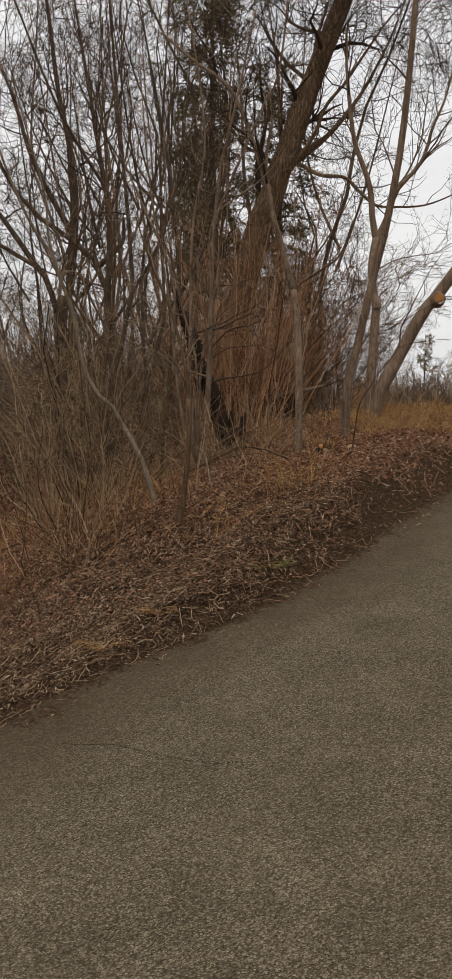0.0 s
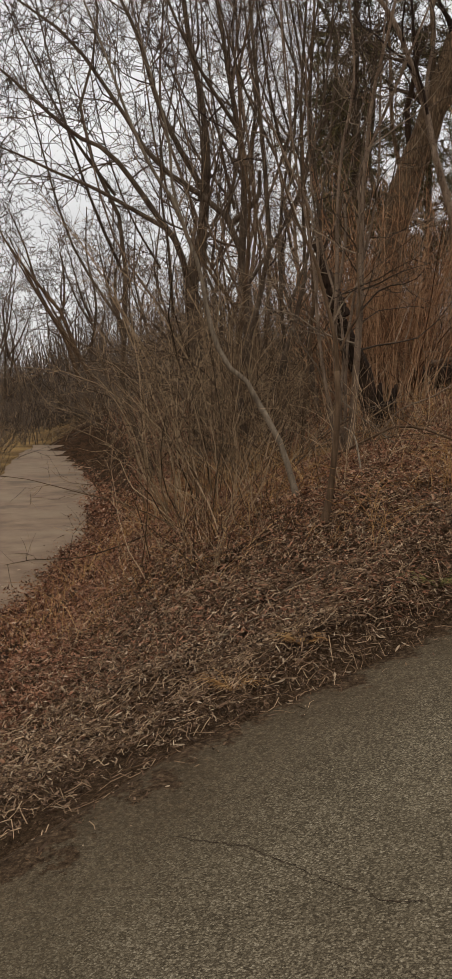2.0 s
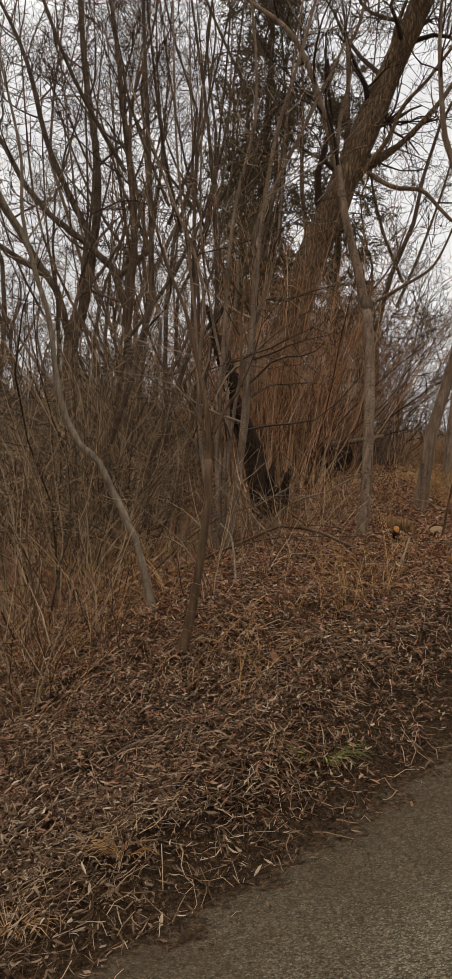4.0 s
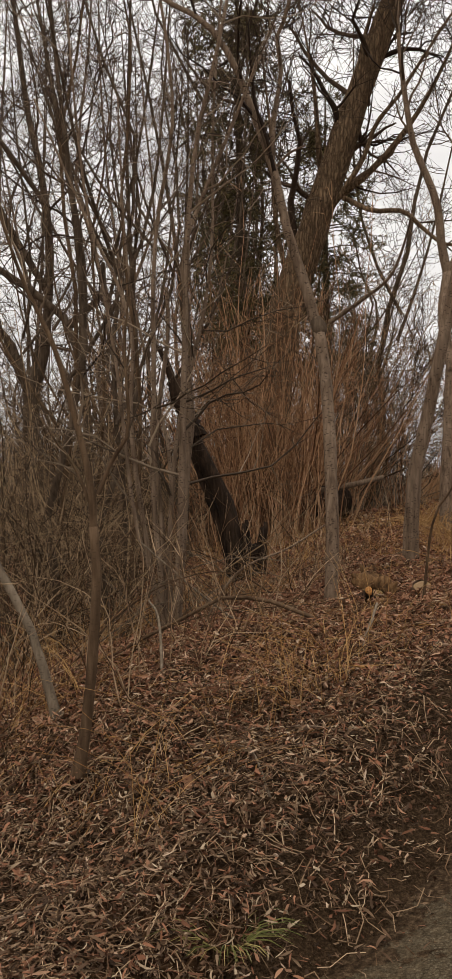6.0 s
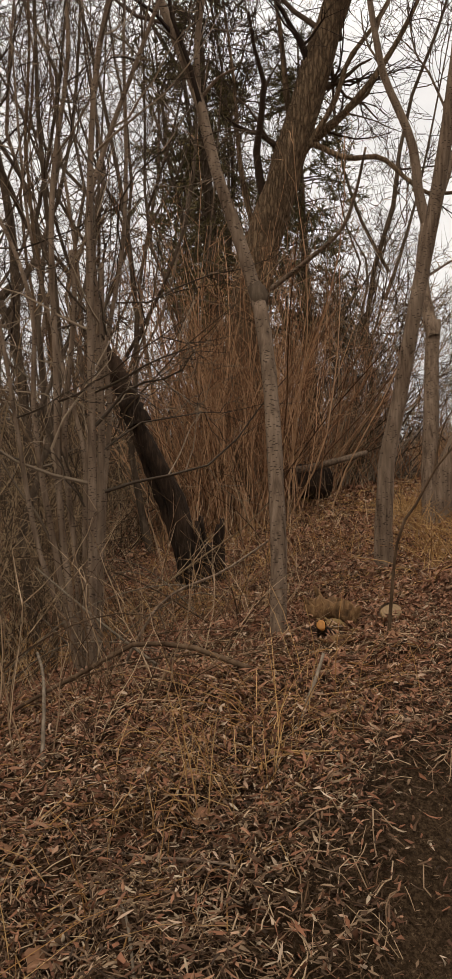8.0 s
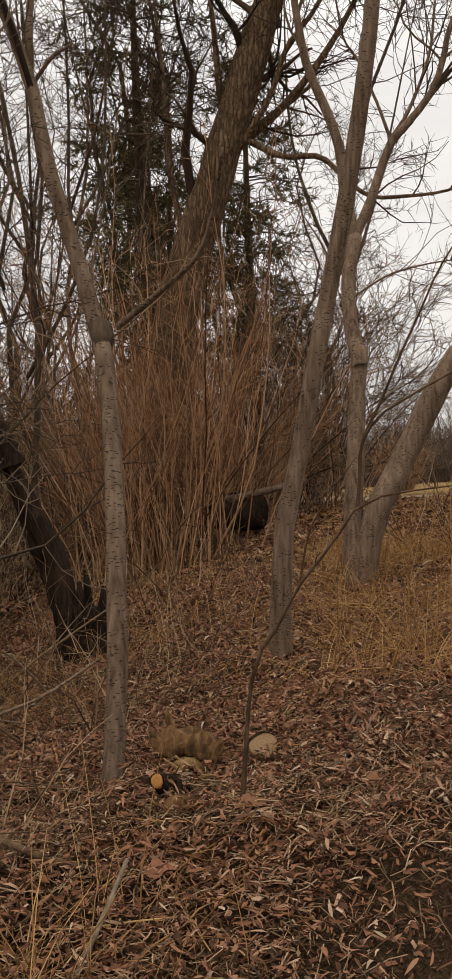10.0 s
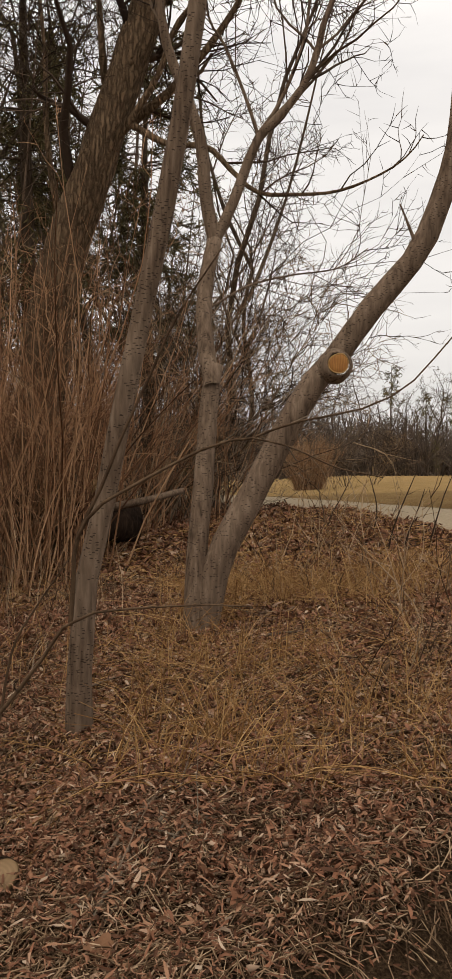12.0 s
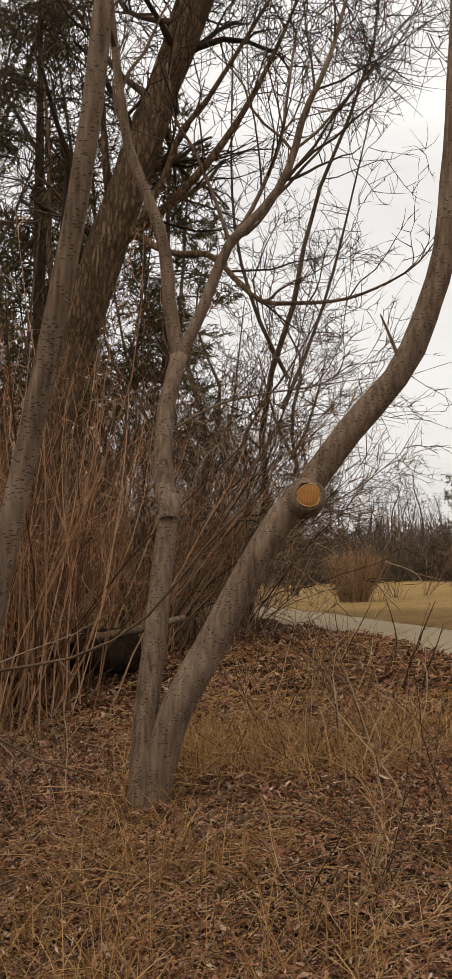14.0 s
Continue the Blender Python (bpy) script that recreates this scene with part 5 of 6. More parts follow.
# slender saplings between the thicket and the dead trunk
sapling = [wood_tree("slender_sapling", "slender grey-brown sapling with fine bare twigs", 180 + i, 5.2 + 0.5 * i, 0.021 + 0.004 * i, (0.3 - 0.35 * i, 0.1), 1 + i % 2, (M_BARK_BROWN, M_BARK_DARK, M_BARK_GREY, M_BARK_DARK)[i], (M_TWIG_GREY, M_TWIG_DARK, M_TWIG_GREY, M_TWIG_DARK)[i], 0.7, "saplings in the thicket", (4, 3, -0.0048)) for i in range(4)]
scatter(sapling, [(-2.31, 12.0), (-1.73, 11.0), (-2.3, 13.0, 1.2), (-1.5, 10.2, 0.9), (-1.9, 12.5), (-2.0, 14.5, 1.2), (-2.6, 14.0), (-2.9, 12.5), (-1.25, 9.6, 0.9), (-2.3, 16.0, 1.3), (-3.2, 15.5), (-1.7, 9.9), (-2.2, 10.8, 1.1), (-2.8, 11.5), (-3.4, 13.5), (-1.6, 13.4, 1.2), (-3.6, 16.5), (-1.9, 16.8, 1.3), (-2.6, 17.5, 1.3)], 19, (0.9, 1.15), -0.02)


tilted = [wood_tree("tilted_tree", "bare tree leaning far over beyond the trail", 86 + i, 9.5, 0.12, (-4.5 - i, 0.5), 2, M_BARK_BROWN, M_TWIG_DARK, group="leaning trees beyond the trail", fine=(4, 3, 0.006)) for i in range(2)]
tilted[0].matrix_world = spot(-14.6, 38.0, 0, 0.95)
tilted[1].matrix_world = spot(-13.6, 36.5, 10, 0.9)


def conifer(name, label, seed, height, width, bare=0.25, group="", n=130, k=18, big=1.0):
    """A sparse dark conifer: whorls of drooping boughs with needle sprays."""
    rs = np.random.RandomState(seed)
    root = thing(name, (0, 0, 0), label, "conifer", group)
    t = Bag()
    pts = [(0, 0, -0.2), (0.05, 0, height * 0.3), (0, 0.06, height * 0.6), (0, 0, height)]
    P, R = stem_arrays([(pts, 0.016 * height, 0.012)], (0, 0, 0), 14)
    t.tubes(P, R, 10, 0.1, rs)
    part("trunk", t, M_BARK_DARK, root)
    boughs, needles = Bag(), Bag()
    h = height * (bare + (1 - bare) * np.sort(rs.rand(n)))
    a = rs.rand(n) * 2 * math.pi
    u = (h / height - bare) / (1 - bare)
    gaps = 0.35 + 0.65 * (np.sin(2.0 * a + 9.0 * u) * np.sin(23.0 * u + 1.0) > -0.25)
    L = width * np.where(u < 0.3, 0.3 + 2.3 * u, 1.0 - 1.5 * np.maximum(u - 0.4, 0) ** 1.3) * (0.2 + 0.9 * rs.rand(n)) * gaps + 0.12
    out = np.stack([np.cos(a), np.sin(a), np.zeros(n)], -1)
    Q = np.stack([np.stack([np.zeros(n), np.zeros(n), h], -1) + out * (L * f)[:, None] + UP * (L * g)[:, None] for f, g in ((0, 0), (0.3, 0.06), (0.6, 0.03), (0.85, -0.05), (1.0, -0.10))], 1)
    S = (0.006 + 0.008 * L)[:, None] * np.linspace(1, 0.3, 5)[None, :]
    boughs.tubes(Q, S, 4)
    Q2, S2 = grow(Q, S, 8, rs, (0.25, 0.7), (35, 65), -0.06, 0.14, 4, t0=0.2, thin=0.5, rmin=0.003)
    boughs.tubes(Q2, S2, 3)
    N = len(Q2)
    idx = np.repeat(np.arange(N), k)
    f = rs.rand(N * k) * 2.99
    i = f.astype(int)
    C = Q2[idx, i] * (1 - (f - i))[:, None] + Q2[idx, i + 1] * (f - i)[:, None]
    d = unit(unit(Q2[idx, 3] - Q2[idx, 0]) + 0.9 * rs.normal(size=C.shape))
    w = unit(np.cross(d, rs.normal(size=C.shape)))
    needles.leaves(C + d * 0.04, d, w, big * rs.uniform(0.07, 0.16, N * k), big * rs.uniform(0.008, 0.022, N * k), np.zeros(N * k))
    part("bough", boughs, M_BARK_DARK, root)
    part("foliage", needles, M_NEEDLE, root, "sparse dark green needles")
    return root


firs = [conifer("conifer", "dark sparse conifer among the bare trees", 90, 8.4, 1.25, 0.30, "conifers", 115, 23, 1.1), conifer("conifer", "dense dark green conifer", 91, 7.0, 1.7, 0.08, "conifers", 110, 9, 1.2)]
far_firs = [conifer("far_conifer", "dark conifer in the far wood", 92 + i, 8.0, 1.5 + 0.4 * i, 0.12, "conifers of the far wood", 60, 2, 3.6) for i in range(2)]
firs[0].matrix_world = spot(-1.7, 17.2, 0, 1.0)
firs[1].matrix_world = spot(0.0, 20.5, 40, 0.45)
copy_thing(firs[0], spot(-0.55, 19.0, 130, 0.82))
copy_thing(firs[0], spot(-2.7, 22.0, 215, 0.85))

far_wood = [wood_tree("far_tree", "bare tree in the far wood", 84 + i, 8.5 + i, 0.10, (0.4 - 0.8 * i, 0.2), 2, M_BARK_DARK, M_FAR_HAZED, group="bare trees of the far wood", fine=(3, 3, 0.009)) for i in range(2)]
for i, (x, y) in enumerate([(-10.5, 17.0), (-13.0, 21.5), (-14.5, 25.0), (-17.5, 30.0), (-20.5, 35.0), (-23.0, 40.0), (-26.0, 46.0), (-19.0, 56.0), (-22.0, 57.0), (-25.0, 58.0), (-28.0, 57.0), (-20.5, 61.0), (-24.0, 62.0), (-27.0, 63.0), (-30.5, 62.0), (-17.0, 60.0), (-14.0, 58.0), (-11.0, 55.0)] + [p[:2] for p in wood_places if p[1] >= 31]):
    m = spot(x, y, 59 * i, 0.95 + 0.08 * (i % 4))
    if i < 2:
        far_wood[i].matrix_world = m
    else:
        copy_thing(far_wood[i % 2], m)

# ---- across the path: the shrub, the field's edge and the far wood ----
clump = shrub("round_shrub", "rounded russet shrub of dense upright stems at the field's edge", 95, 240, 1.25, 0.3, (0, 0), M_REED, [dict(n=3, **{**T1, "angle": (10, 30)})], 0.010, 0.05, 0.02, foot=0.28, split=False, vary=0.3)
clump.matrix_world = spot(1.55, 29.0, 0, 1.05)
copy_thing(spray[0], spot(2.5, 31.5, 200, 0.5))
copy_thing(spray[1], spot(3.3, 32.5, 30, 0.42))
copy_thing(thicket[0], spot(-0.4, 27.0, 30, 0.7))
copy_thing(low[0], spot(2.3, 28.6, 30, 1.5))
copy_thing(low[1], spot(0.6, 28.0, 90, 1.4))
for i in range(50):
    rs_x = random.Random(500 + i)
    x, y = -6 + 0.74 * i + rs_x.uniform(-0.5, 0.5), 62 + rs_x.uniform(0, 9) + 0.07 * i
    if i % 5 in (2, 4):
        m = spot(x, y - 1, 50 * i, rs_x.uniform(0.5, 1.0))
        if i < 5:
            far_firs[i // 4].matrix_world = m
        else:
            copy_thing(far_firs[i % 2], m)
    else:
        copy_thing(far_wood[i % 2], spot(x, y, 77 * i, rs_x.uniform(0.5, 0.82)))
G1 = dict(length=(0.4, 1.2), angle=(20, 60), up=0.02, curl=0.2, m=3, t0=0.2, thin=0.7, rmin=0.017)
hedge = [shrub("hedge_shrub", "tangled grey-brown undergrowth at the far edge of the field", 48 + i, 20, 2.9, 0.4, (0, 0), M_FAR_HAZED, [dict(n=6, **G1), dict(n=2, **{**G1, "length": (0.3, 0.8)})], 0.03, 0.16, 0.0, m=5, foot=0.9, group="undergrowth past the field", split=False, wild=0.3) for i in range(2)]
for i in range(44):
    rs_x = random.Random(700 + i)
    m = spot(-8 + 0.81 * i, 61.0 + rs_x.uniform(-1, 4), 61 * i, rs_x.uniform(0.95, 1.45))
    if i < 2:
        hedge[i].matrix_world = m
    else:
        copy_thing(hedge[i % 2], m)
copy_thing(far_firs[1], spot(8.2, 58, 0, 0.26))

# the far wood as a mass of upright growth behind the single trees
far_rs = np.random.RandomState(33)
n = 9000
fx = far_rs.uniform(-75, 48, n)
fy = np.where(fx < -8, 60 + 0.30 * np.abs(fx + 8) * (fx < -30) + far_rs.uniform(0, 9, n), 66 + far_rs.uniform(0, 12, n))
fh = np.where(fx < -12, 1.5, 1.05) * (2.2 + 3.4 * vnoise(fx, fy * 0.0, 0.35) + 1.2 * vnoise(fx, fy, 1.3)) * far_rs.uniform(0.45, 1.0, n)
ft = far_rs.normal(size=(n, 2)) * 0.16
fz = land(fx, fy) - 0.1
lines = np.stack([np.stack([fx + ft[:, 0] * fh * f + 0.12 * far_rs.normal(size=n) * f, fy + ft[:, 1] * fh * f, fz + fh * f], -1) for f in (0, 0.35, 0.7, 1.0)], 1)
far_bag = Bag()
far_bag.tubes(lines, far_rs.uniform(0.015, 0.05, n)[:, None] * np.array([[1.0, 0.85, 0.6, 0.3]]), 3)
tips, tip_r = grow(lines, np.full((n, 4), 0.03), 2, far_rs, (0.4, 1.3), (20, 60), 0.05, 0.2, 3, t0=0.3, thin=0.7, tip=0.5)
far_bag.tubes(tips, tip_r, 3)
tagged(part("far_woods", far_bag, M_FAR_HAZED), "grey-brown bare woods in the distance", "woods", kind="stuff")

# thin dark shoots standing by the path
for k, pts in enumerate(([(2.27, 14.50, 1.77), (2.30, 14.50, 2.02), (2.37, 14.50, 2.26), (2.54, 14.50, 2.67)],
                         [(2.61, 14.50, 1.75), (2.64, 14.50, 2.00), (2.75, 14.50, 2.40), (2.84, 14.50, 2.63)],
                         [(1.79, 16.00, 1.89), (1.82, 16.00, 2.14), (1.93, 16.00, 2.35), (2.04, 16.00, 2.57)],
                         [(1.73, 16.00, 1.90), (1.76, 16.00, 2.15), (1.72, 16.00, 2.35), (1.70, 16.00, 2.50)],
                         [(2.23, 15.50, 2.01), (2.26, 15.50, 2.26), (2.23, 15.50, 2.44), (2.17, 15.50, 2.64)],
                         [(2.42, 14.50, 1.82), (2.45, 14.50, 2.07), (2.55, 14.50, 2.34), (2.60, 14.50, 2.50)])):
    bare_tree("lone_shoot", place(pts[0][0], pts[0][1]), [(pts, 0.010, 0.003)], "single thin dark shoot standing in the dry grass", 100 + k, M_TWIG_DARK, M_TWIG_DARK, [dict(stems=[0], n=3, **{**T2, "length": (0.1, 0.3)})], sides=6, m=10, category="shoot", flare=1.1)

bare_tree("broken_stake", place(1.90, 10.42), [([(1.89, 10.42, 1.49), (1.90, 10.42, 1.61), (1.93, 10.45, 1.75), (1.98, 10.48, 1.88)], 0.013, 0.011)], "short broken brown stem standing askew in the straw", 130, M_BARK_BROWN, M_TWIG_DARK, [], sides=8, m=8, category="stem", flare=1.1)
# dead twigs sprawling under the clump
twig_rs = random.Random(71)
for k in range(13):
    x0, y0, a0 = twig_rs.uniform(-1.35, 0.0), twig_rs.uniform(7.7, 10.4), twig_rs.uniform(-0.5, 0.5) + (math.pi if k % 3 == 0 else 0.0)
    run, rise = twig_rs.uniform(0.7, 1.5), twig_rs.uniform(0.15, 0.65)
    line_ = [on(x0, y0, 0.0)] + [(x0 + math.cos(a0) * run * f, y0 + math.sin(a0) * run * f * 0.6, float(land(x0, y0)) + rise * g + twig_rs.uniform(-0.03, 0.03)) for f, g in ((0.3, 0.55), (0.55, 0.9), (0.8, 1.05), (1.0, 1.0))]
    stick("fallen_branch", line_, 0.0055, 0.002, "thin dead branch sprawling over the litter", (M_BARK_PALE, M_BARK_BROWN)[k % 2], 140 + k, 4)

# ---- litter: leaves, sticks, straw ----
def litter_places(rs, n, x0, x1, y0, y1, keep):
    x, y = rs.uniform(x0, x1, n), rs.uniform(y0, y1, n)
    ok = rs.rand(n) < keep(x, y)
    return x[ok], y[ok]


def bank(x, y):
    """How thick the litter lies: none on the road or the trail."""
    d = from_road(x, y)
    e = 0.15 + 0.32 * sstep(-0.55, -1.3, x) + 0.06 * sstep(5.4, 6.8, y) * sstep(10.6, 9.2, y) + 0.34 * (vnoise(x, y, 2.3) - 0.4) + 0.2 * (vnoise(x, y, 7.0) - 0.5)
    return (sstep(e - 0.32, e + 0.3, d) * 0.95 + 0.025 * sstep(-1.6, 0.2, d) + 0.05 * sstep(-0.35, 0.1, d) + 0.006 * sstep(-5.0, -1.0, d)) * sstep(-0.5, 0.4, x - trail_edge(y) + 0.5 * (vnoise(x, y, 1.5) - 0.5))


rs = np.random.RandomState(21)
def strew(leaf_bag, n, x0, x1, y0, y1, keep, long, short, narrow, lift=0.03):
    """Dead leaves: narrow curled ones, and broader folded ones among them."""
    for blade, share in ((True, narrow), (False, 1 - narrow)):
        x, y = litter_places(rs, int(n * share), x0, x1, y0, y1, keep)
        k = len(x)
        a = rs.rand(k) * 2 * math.pi
        tilt = rs.normal(size=k) * (0.35 if blade else 0.5)
        d = unit(np.stack([np.cos(a), np.sin(a), tilt], -1))
        w = unit(np.cross(unit(np.array([0, 0, 1.0]) + 0.6 * rs.normal(size=(k, 3))), d))
        if blade:
            L = long * rs.uniform(0.45, 1.0, k) ** 1.5
            c = np.stack([x, y, land(x, y) + rs.uniform(-0.004, lift, k) + 0.3 * L * np.abs(tilt)], -1)
            leaf_bag.blades(c, d, w, L, L * rs.uniform(0.06, 0.2, k), rs.normal(size=k) * 0.4)
        else:
            L = short * rs.uniform(0.5, 1.0, k)
            c = np.stack([x, y, land(x, y) + rs.uniform(-0.004, lift, k) + 0.25 * L * np.abs(tilt)], -1)
            leaf_bag.leaves(c, d, w, L, L * rs.uniform(0.25, 0.6, k), rs.uniform(-0.45, 0.65, k))


near_leaves, leaf_bag = Bag(), Bag()
weathered = lambda x, y: sstep(-2.2, -1.5, x) * sstep(8.2, 6.6, y + 0.8 * vnoise(x, y, 1.2))
strew(near_leaves, 110000, -2.4, 1.2, 3.4, 8.0, lambda x, y: bank(x, y) * weathered(x, y), 0.055, 0.027, 0.68, 0.065)
strew(leaf_bag, 110000, -2.6, 1.9, 5.4, 9.6, lambda x, y: bank(x, y) * (1 - 0.6 * weathered(x, y)), 0.058, 0.032, 0.62, 0.07)
strew(leaf_bag, 125000, -1.8, 3.2, 8.6, 13.4, bank, 0.062, 0.036, 0.6, 0.075)
strew(leaf_bag, 52000, -4.5, 3.4, 11.5, 19.5, bank, 0.12, 0.08, 0.45, 0.05)
strew(leaf_bag, 70000, -5.2, -0.9, 4.5, 17.0, lambda x, y: bank(x, y) * sstep(2.8, 1.4, x - trail_edge(y)), 0.06, 0.05, 0.3)
strew(leaf_bag, 76000, -7.0, -1.6, 8.0, 18.0, lambda x, y: sstep(-0.35, 0.4, x - trail_edge(y) + 0.4 * (vnoise(x, y, 1.5) - 0.5)) * sstep(2.6, 1.8, x - trail_edge(y)), 0.075, 0.058, 0.35, 0.04)
strew(leaf_bag, 130000, -16.5, -4.5, 16.5, 38.0, lambda x, y: sstep(-0.35, 0.4, x - trail_edge(y) + 0.4 * (vnoise(x, y, 1.5) - 0.5)) * sstep(3.4, 2.4, x - trail_edge(y)), 0.13, 0.10, 0.35, 0.05)
# crumbs of leaf on the bare soil and on the road's edge
strew(near_leaves, 15000, -1.8, 2.2, 3.8, 9.0, lambda x, y: sstep(-0.7, 0.05, from_road(x, y)) * sstep(0.9, 0.5, from_road(x, y)) * 0.8, 0.022, 0.014, 0.5, 0.006)
tagged(part("leaf_litter", leaf_bag.mesh("leaf_litter", True), M_LEAF), "thick red-brown litter of curled dead leaves on the bank", "leaf litter", kind="stuff")
tagged(part("leaf_litter", near_leaves.mesh("leaf_litter", True), M_LEAF_GREY), "weathered grey-brown litter of curled dead leaves beside the road", "leaf litter", kind="stuff")


def lobed_leaf(seed, size):
    """A crumpled lobed leaf on the origin."""
    r2 = np.random.RandomState(seed)
    k = 22
    a = np.arange(k) / k * 2 * math.pi
    rad = size * (0.5 + 0.3 * np.abs(np.cos(2.5 * a)) ** 1.5 + 0.08 * r2.rand(k))
    ring = np.stack([rad * np.cos(a), rad * np.sin(a) * 0.9, size * (0.22 * np.cos(2 * a + seed) + 0.2 * r2.rand(k))], -1)
    inner = ring * np.array([0.45, 0.45, 0.3]) + np.array([0, 0, 0.06 * size])
    bag = Bag()
    i, j = np.arange(k), (np.arange(k) + 1) % k
    bag.add(np.concatenate([ring, inner, [[0, 0, 0.02 * size]]]), np.stack([i, j, j + k, i + k], -1))
    bag.f.setdefault(3, []).append(np.stack([i + k, j + k, np.full(k, 2 * k)], -1))
    return bag


big_places = [(-0.35, 6.9), (0.1, 7.2), (0.55, 7.9), (0.5, 8.15), (0.2, 7.75), (-0.6, 6.2), (1.1, 8.4), (0.75, 8.25), (1.4, 9.9), (1.9, 10.2), (-0.1, 6.5), (1.7, 10.7), (0.9, 9.2), (2.1, 10.9), (-0.75, 7.1), (0.35, 8.9), (1.55, 8.95), (2.0, 9.7), (1.2, 9.55), (1.75, 9.3), (2.25, 10.1), (1.3, 10.4), (1.6, 9.15), (2.2, 9.35), (1.0, 9.9), (2.45, 10.6), (1.45, 8.6), (1.85, 9.0), (0.8, 10.6), (1.95, 11.3), (0.2, 7.0), (-0.2, 7.6), (0.65, 7.4), (-0.75, 6.6)]
for k, (x, y) in enumerate(big_places):
    ob = part("fallen_leaf", lobed_leaf(k, 0.045 + 0.018 * ((k * 5) % 4) / 3), (M_LEAF_RED, M_LEAF)[k % 3 == 2])
    ob.matrix_world = Matrix.Translation(on(x, y, 0.035)) @ Matrix.Rotation(1.7 * k, 4, "Z") @ Matrix.Rotation(0.5 * math.sin(3.0 * k), 4, "X")
    tagged(ob, "large crumpled russet leaf lying on the litter", "leaf", "large fallen leaves")

def lay(bag, n, x0, x1, y0, y1, l0, l1, r, keep):
    """Stalks and twigs lying on the ground."""
    x, y = litter_places(rs, n, x0, x1, y0, y1, keep)
    k = len(x)
    a = rs.rand(k) * math.pi
    L = rs.uniform(l0, l1, k)
    P = np.empty((k, 4, 3))
    bend = rs.normal(size=k) * 0.45
    for j in range(4):
        f = (j - 1.5) / 3
        px = x + np.cos(a + bend * f) * L * f
        py = y + np.sin(a + bend * f) * L * f
        P[:, j] = np.stack([px, py, land(px, py) + 0.014 + 0.035 * rs.rand(k)], -1)
    bag.tubes(P, np.full((k, 4), 1.0) * (r * rs.uniform(0.6, 1.8, k))[:, None], 3)


stick_bag, straw_bag = Bag(), Bag()
lay(stick_bag, 30000, -2.4, 3.2, 3.6, 9.5, 0.04, 0.17, 0.0014, bank)
lay(stick_bag, 34000, -1.4, 3.2, 8.2, 14.0, 0.05, 0.26, 0.0017, bank)
grassy = lambda x, y: bank(x, y) * sstep(0.3, 0.6, from_road(x, y)) * (0.2 + 0.8 * vnoise(x, y, 0.9))
lay(straw_bag, 8000, 0.4, 3.3, 9.2, 14.5, 0.1, 0.45, 0.0022, grassy)
lay(straw_bag, 1500, -2.0, 0.8, 6.4, 10.5, 0.1, 0.45, 0.0018, grassy)
lay(straw_bag, 1400, -1.0, 3.2, 12.5, 18.0, 0.2, 0.6, 0.0035, bank)
tagged(part("stick_litter", stick_bag, M_STICK), "scattered dry stalks and broken twigs on the bank", "stick litter", kind="stuff")
tagged(part("straw_litter", straw_bag, M_STRAW), "flattened golden straw among the leaves", "straw", kind="stuff")


def tall_straw(n, x0, x1, y0, y1, h0, h1, keep, r=0.0013):
    x, y = litter_places(rs, n, x0, x1, y0, y1, keep)
    k = len(x)
    a = rs.rand(k) * 2 * math.pi
    H = rs.uniform(h0, h1, k) * (0.5 + 0.8 * vnoise(x, y, 1.6))
    lean = rs.uniform(0.1, 1.5, k)
    P = np.stack([np.stack([x + np.cos(a) * lean * H * f ** 1.7, y + np.sin(a) * lean * H * f ** 1.7, land(x, y) - 0.02 + H * f * (1 - 0.25 * lean * f)], -1) for f in (0, 0.35, 0.7, 1.0)], 1)
    return P, np.full((k, 1), 1.0) * (r * rs.uniform(0.6, 1.3, k))[:, None] * np.array([[1.0, 0.9, 0.7, 0.4]])


grass = Bag()
patch = lambda x, y: bank(x, y) * sstep(0.42, 0.62, vnoise(x + 3, y, 1.1)) * sstep(0.35, 0.8, from_road(x, y))
for args in ((2600, -2.2, 0.9, 6.0, 10.2, 0.12, 0.5, patch, 0.0016), (900, -1.5, 1.5, 10.0, 14.0, 0.15, 0.45, patch, 0.002),
             (500, 0.6, 2.6, 13.5, 17.0, 0.12, 0.3, lambda x, y: sstep(0.1, 0.3, from_road(x, y)), 0.0028), (900, -3.6, -1.0, 6.2, 11.0, 0.2, 0.5, lambda x, y: bank(x, y) * 0.8, 0.0018)):
    grass.tubes(*tall_straw(*args), 3)
grass.tubes(*tall_straw(420, 0.9, 2.4, 9.3, 11.6, 0.2, 0.42, patch, 0.0016), 3)
# tufts of golden straw, each fanning from one root
tx0, ty0 = litter_places(rs, 760, 0.75, 3.0, 9.2, 13.2, lambda x, y: sstep(0.25, 0.5, from_road(x, y)) * (0.15 + 0.85 * sstep(0.35, 0.6, vnoise(x + 1.5, y, 0.9))))
tx1, ty1 = litter_places(rs, 40, -1.3, 0.4, 6.9, 9.6, patch)
tuft_x, tuft_y = np.concatenate([tx0, tx1]), np.concatenate([ty0, ty1])
own = np.repeat(np.arange(len(tuft_x)), 11)
k = len(own)
a, H, out_ = rs.rand(k) * 2 * math.pi, rs.uniform(0.1, 0.34, k) * (0.7 + 0.5 * rs.rand(len(tuft_x)))[own], rs.uniform(0.1, 1.6, k) ** 1.2
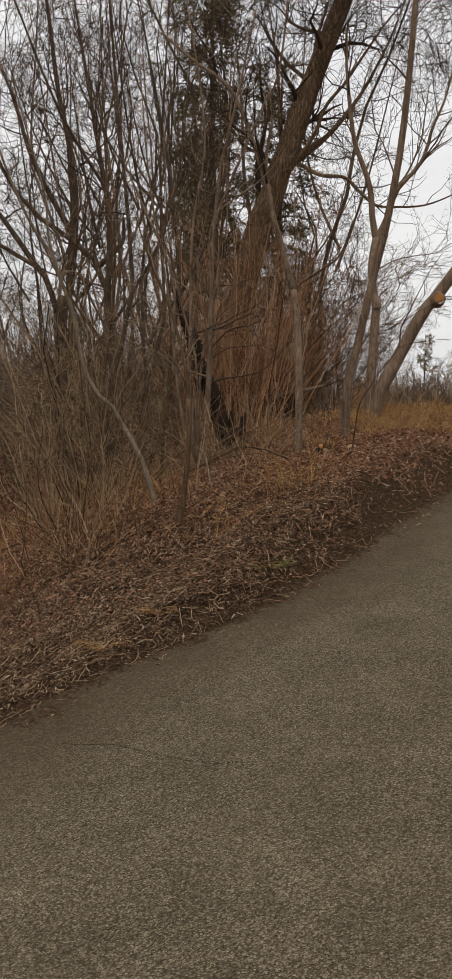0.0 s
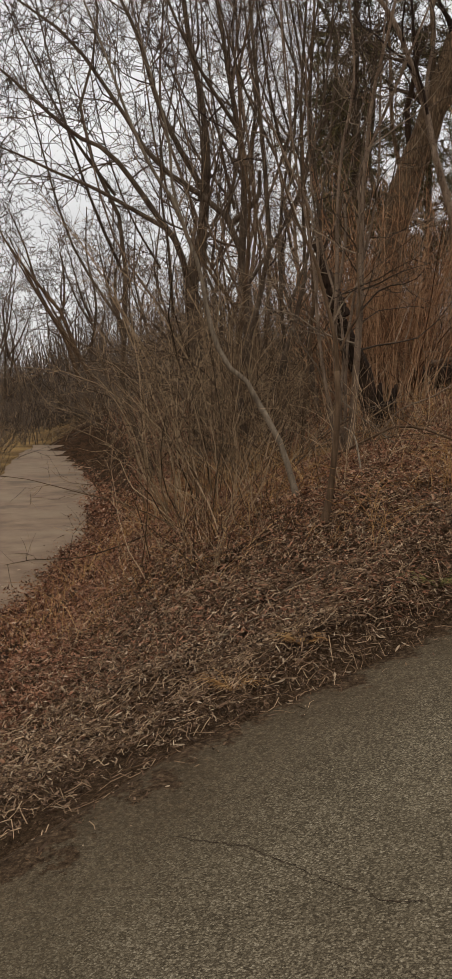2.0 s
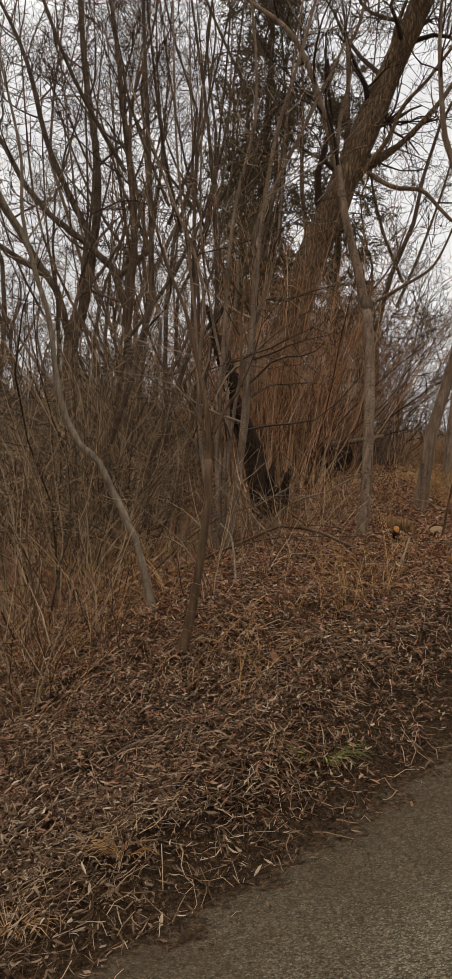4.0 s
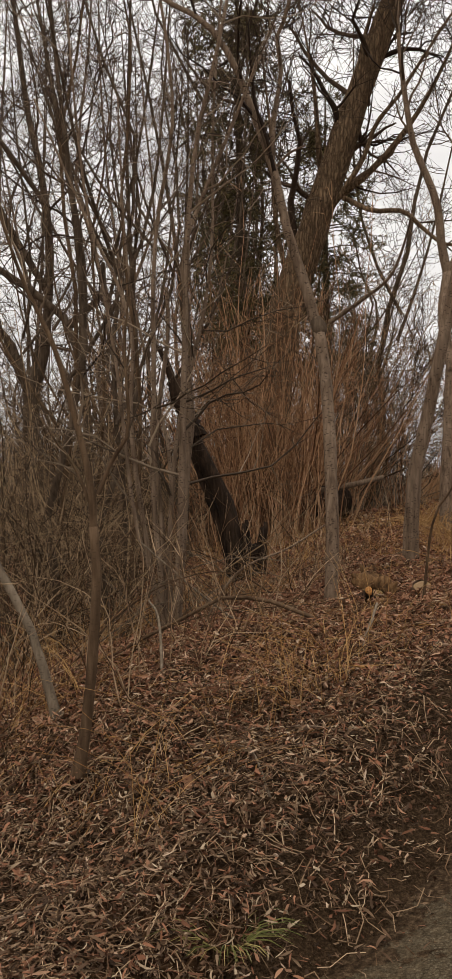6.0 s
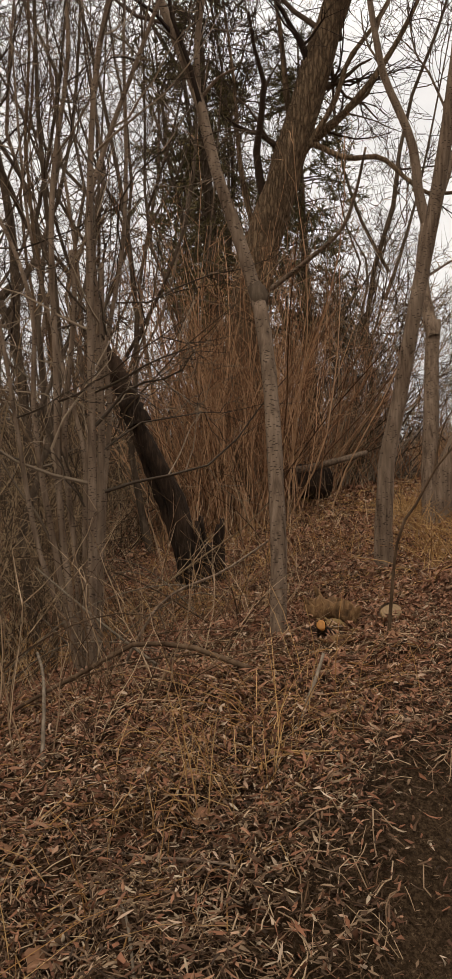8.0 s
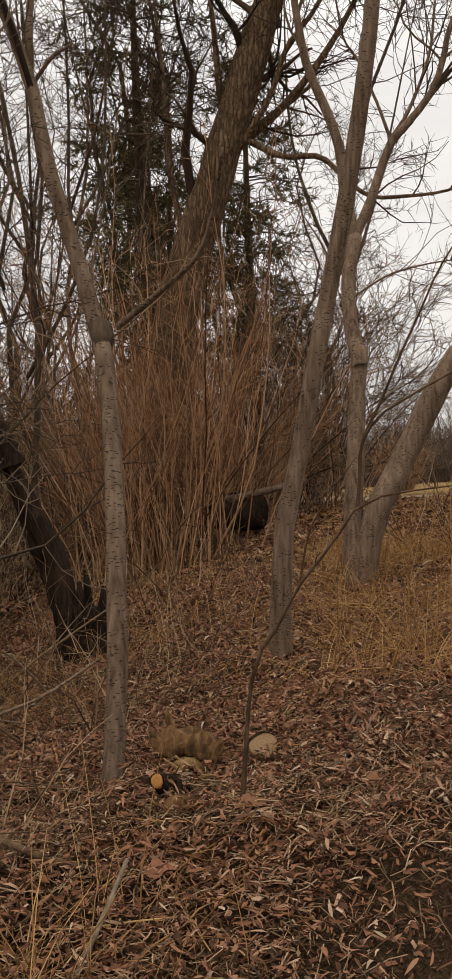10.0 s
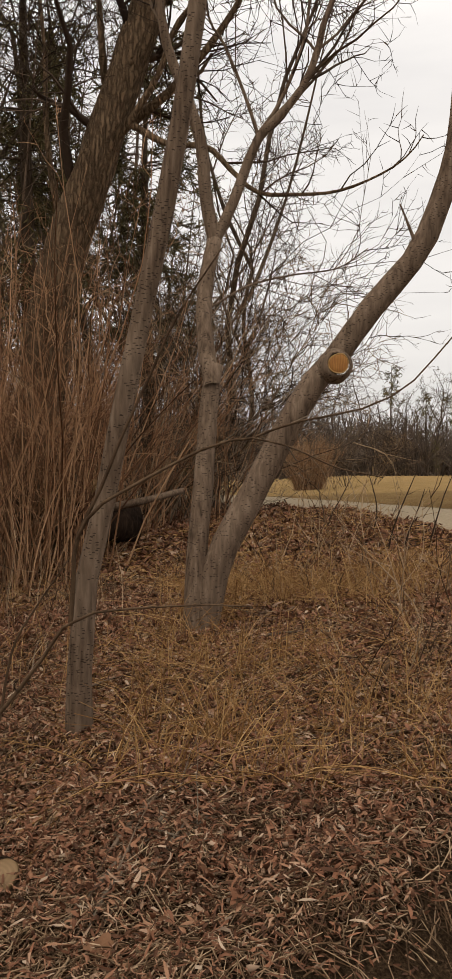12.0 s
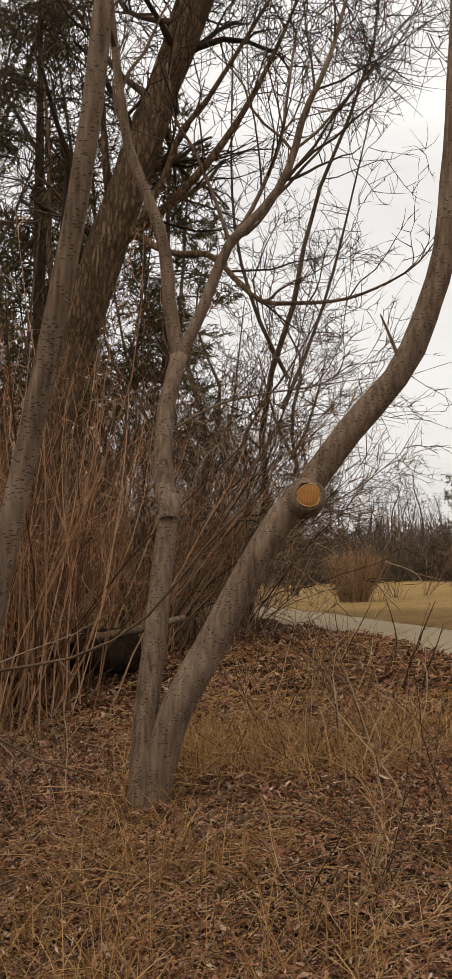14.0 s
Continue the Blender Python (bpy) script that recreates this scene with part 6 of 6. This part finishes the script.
a = np.where(rs.rand(k) < 0.6, (rs.rand(len(tuft_x)) * 2 * math.pi)[own] + 0.5 * rs.normal(size=k), a)
rx0, ry0 = tuft_x[own] + 0.05 * rs.normal(size=k), tuft_y[own] + 0.05 * rs.normal(size=k)
P = np.stack([np.stack([rx0 + np.cos(a) * out_ * H * f ** 1.6, ry0 + np.sin(a) * out_ * H * f ** 1.6, land(rx0, ry0) - 0.01 + H * f * (1 - 0.3 * out_ * f)], -1) for f in (0, 0.35, 0.7, 1.0)], 1)
grass.tubes(P, (0.0023 * rs.uniform(0.7, 1.3, k))[:, None] * np.array([[1.0, 0.9, 0.75, 0.5]]), 3)
tagged(part("dry_grass", grass, M_STRAW), "thin tan stalks of last year's grass on the bank", "dry grass", kind="stuff")

for k, (x, y, s) in enumerate(((0.15, 5.78, 1.1), (-0.72, 4.91, 1.0), (-0.45, 5.2, 0.8))):
    tuft = Bag()
    n = 70
    a = rs.rand(n) * 2 * math.pi
    H = s * rs.uniform(0.05, 0.14, n)
    P = np.stack([np.stack([x + np.cos(a) * (0.02 + H * 1.3 * f), y + np.sin(a) * (0.02 + H * 1.3 * f), float(land(x, y)) + H * (1.5 * f - 1.1 * f * f)], -1) for f in (0, 0.4, 0.75, 1.0)], 1)
    P = P - np.array([x, y, float(land(x, y))])
    tuft.tubes(P, np.full((n, 1), 0.0018) * np.array([[1.0, 0.9, 0.7, 0.3]]), 3)
    ob = part("grass_tuft", tuft, M_GREEN if k == 0 else M_STRAW)
    ob.location = on(x, y, 0.0)
    tagged(ob, "small tuft of half-green grass at the road's edge" if k == 0 else "small tuft of straw-coloured grass at the road's edge", "grass tuft", "tufts at the road's edge")

# a crack in the asphalt
crack = Bag()
line = smooth_line([(-0.62, 3.72, 0), (-0.46, 3.67, 0), (-0.36, 3.64, 0), (-0.28, 3.58, 0), (-0.13, 3.48, 0), (-0.05, 3.42, 0), (0.1, 3.33, 0), (0.2, 3.31, 0)], 60)
line[:, :2] += 0.012 * (rs.rand(60, 2) - 0.5)
line[:, 2] = road_top(line[:, 0], line[:, 1]) + 0.012 * (vnoise(line[:, 0], line[:, 1], 3.0) - 0.5) + 0.006 * (vnoise(line[:, 0], line[:, 1], 9.0) - 0.5) + 0.002
half = np.stack([np.zeros(60), 0.0008 + 0.0016 * rs.rand(60), np.zeros(60)], -1)
i = np.arange(59)
crack.add(np.concatenate([line - half, line + half]), np.stack([i, i + 1, i + 61, i + 60], -1))
part("crack", crack, M_DEAD_AND_GAPS, bpy.data.objects["road"], "thin dark crack in the asphalt")
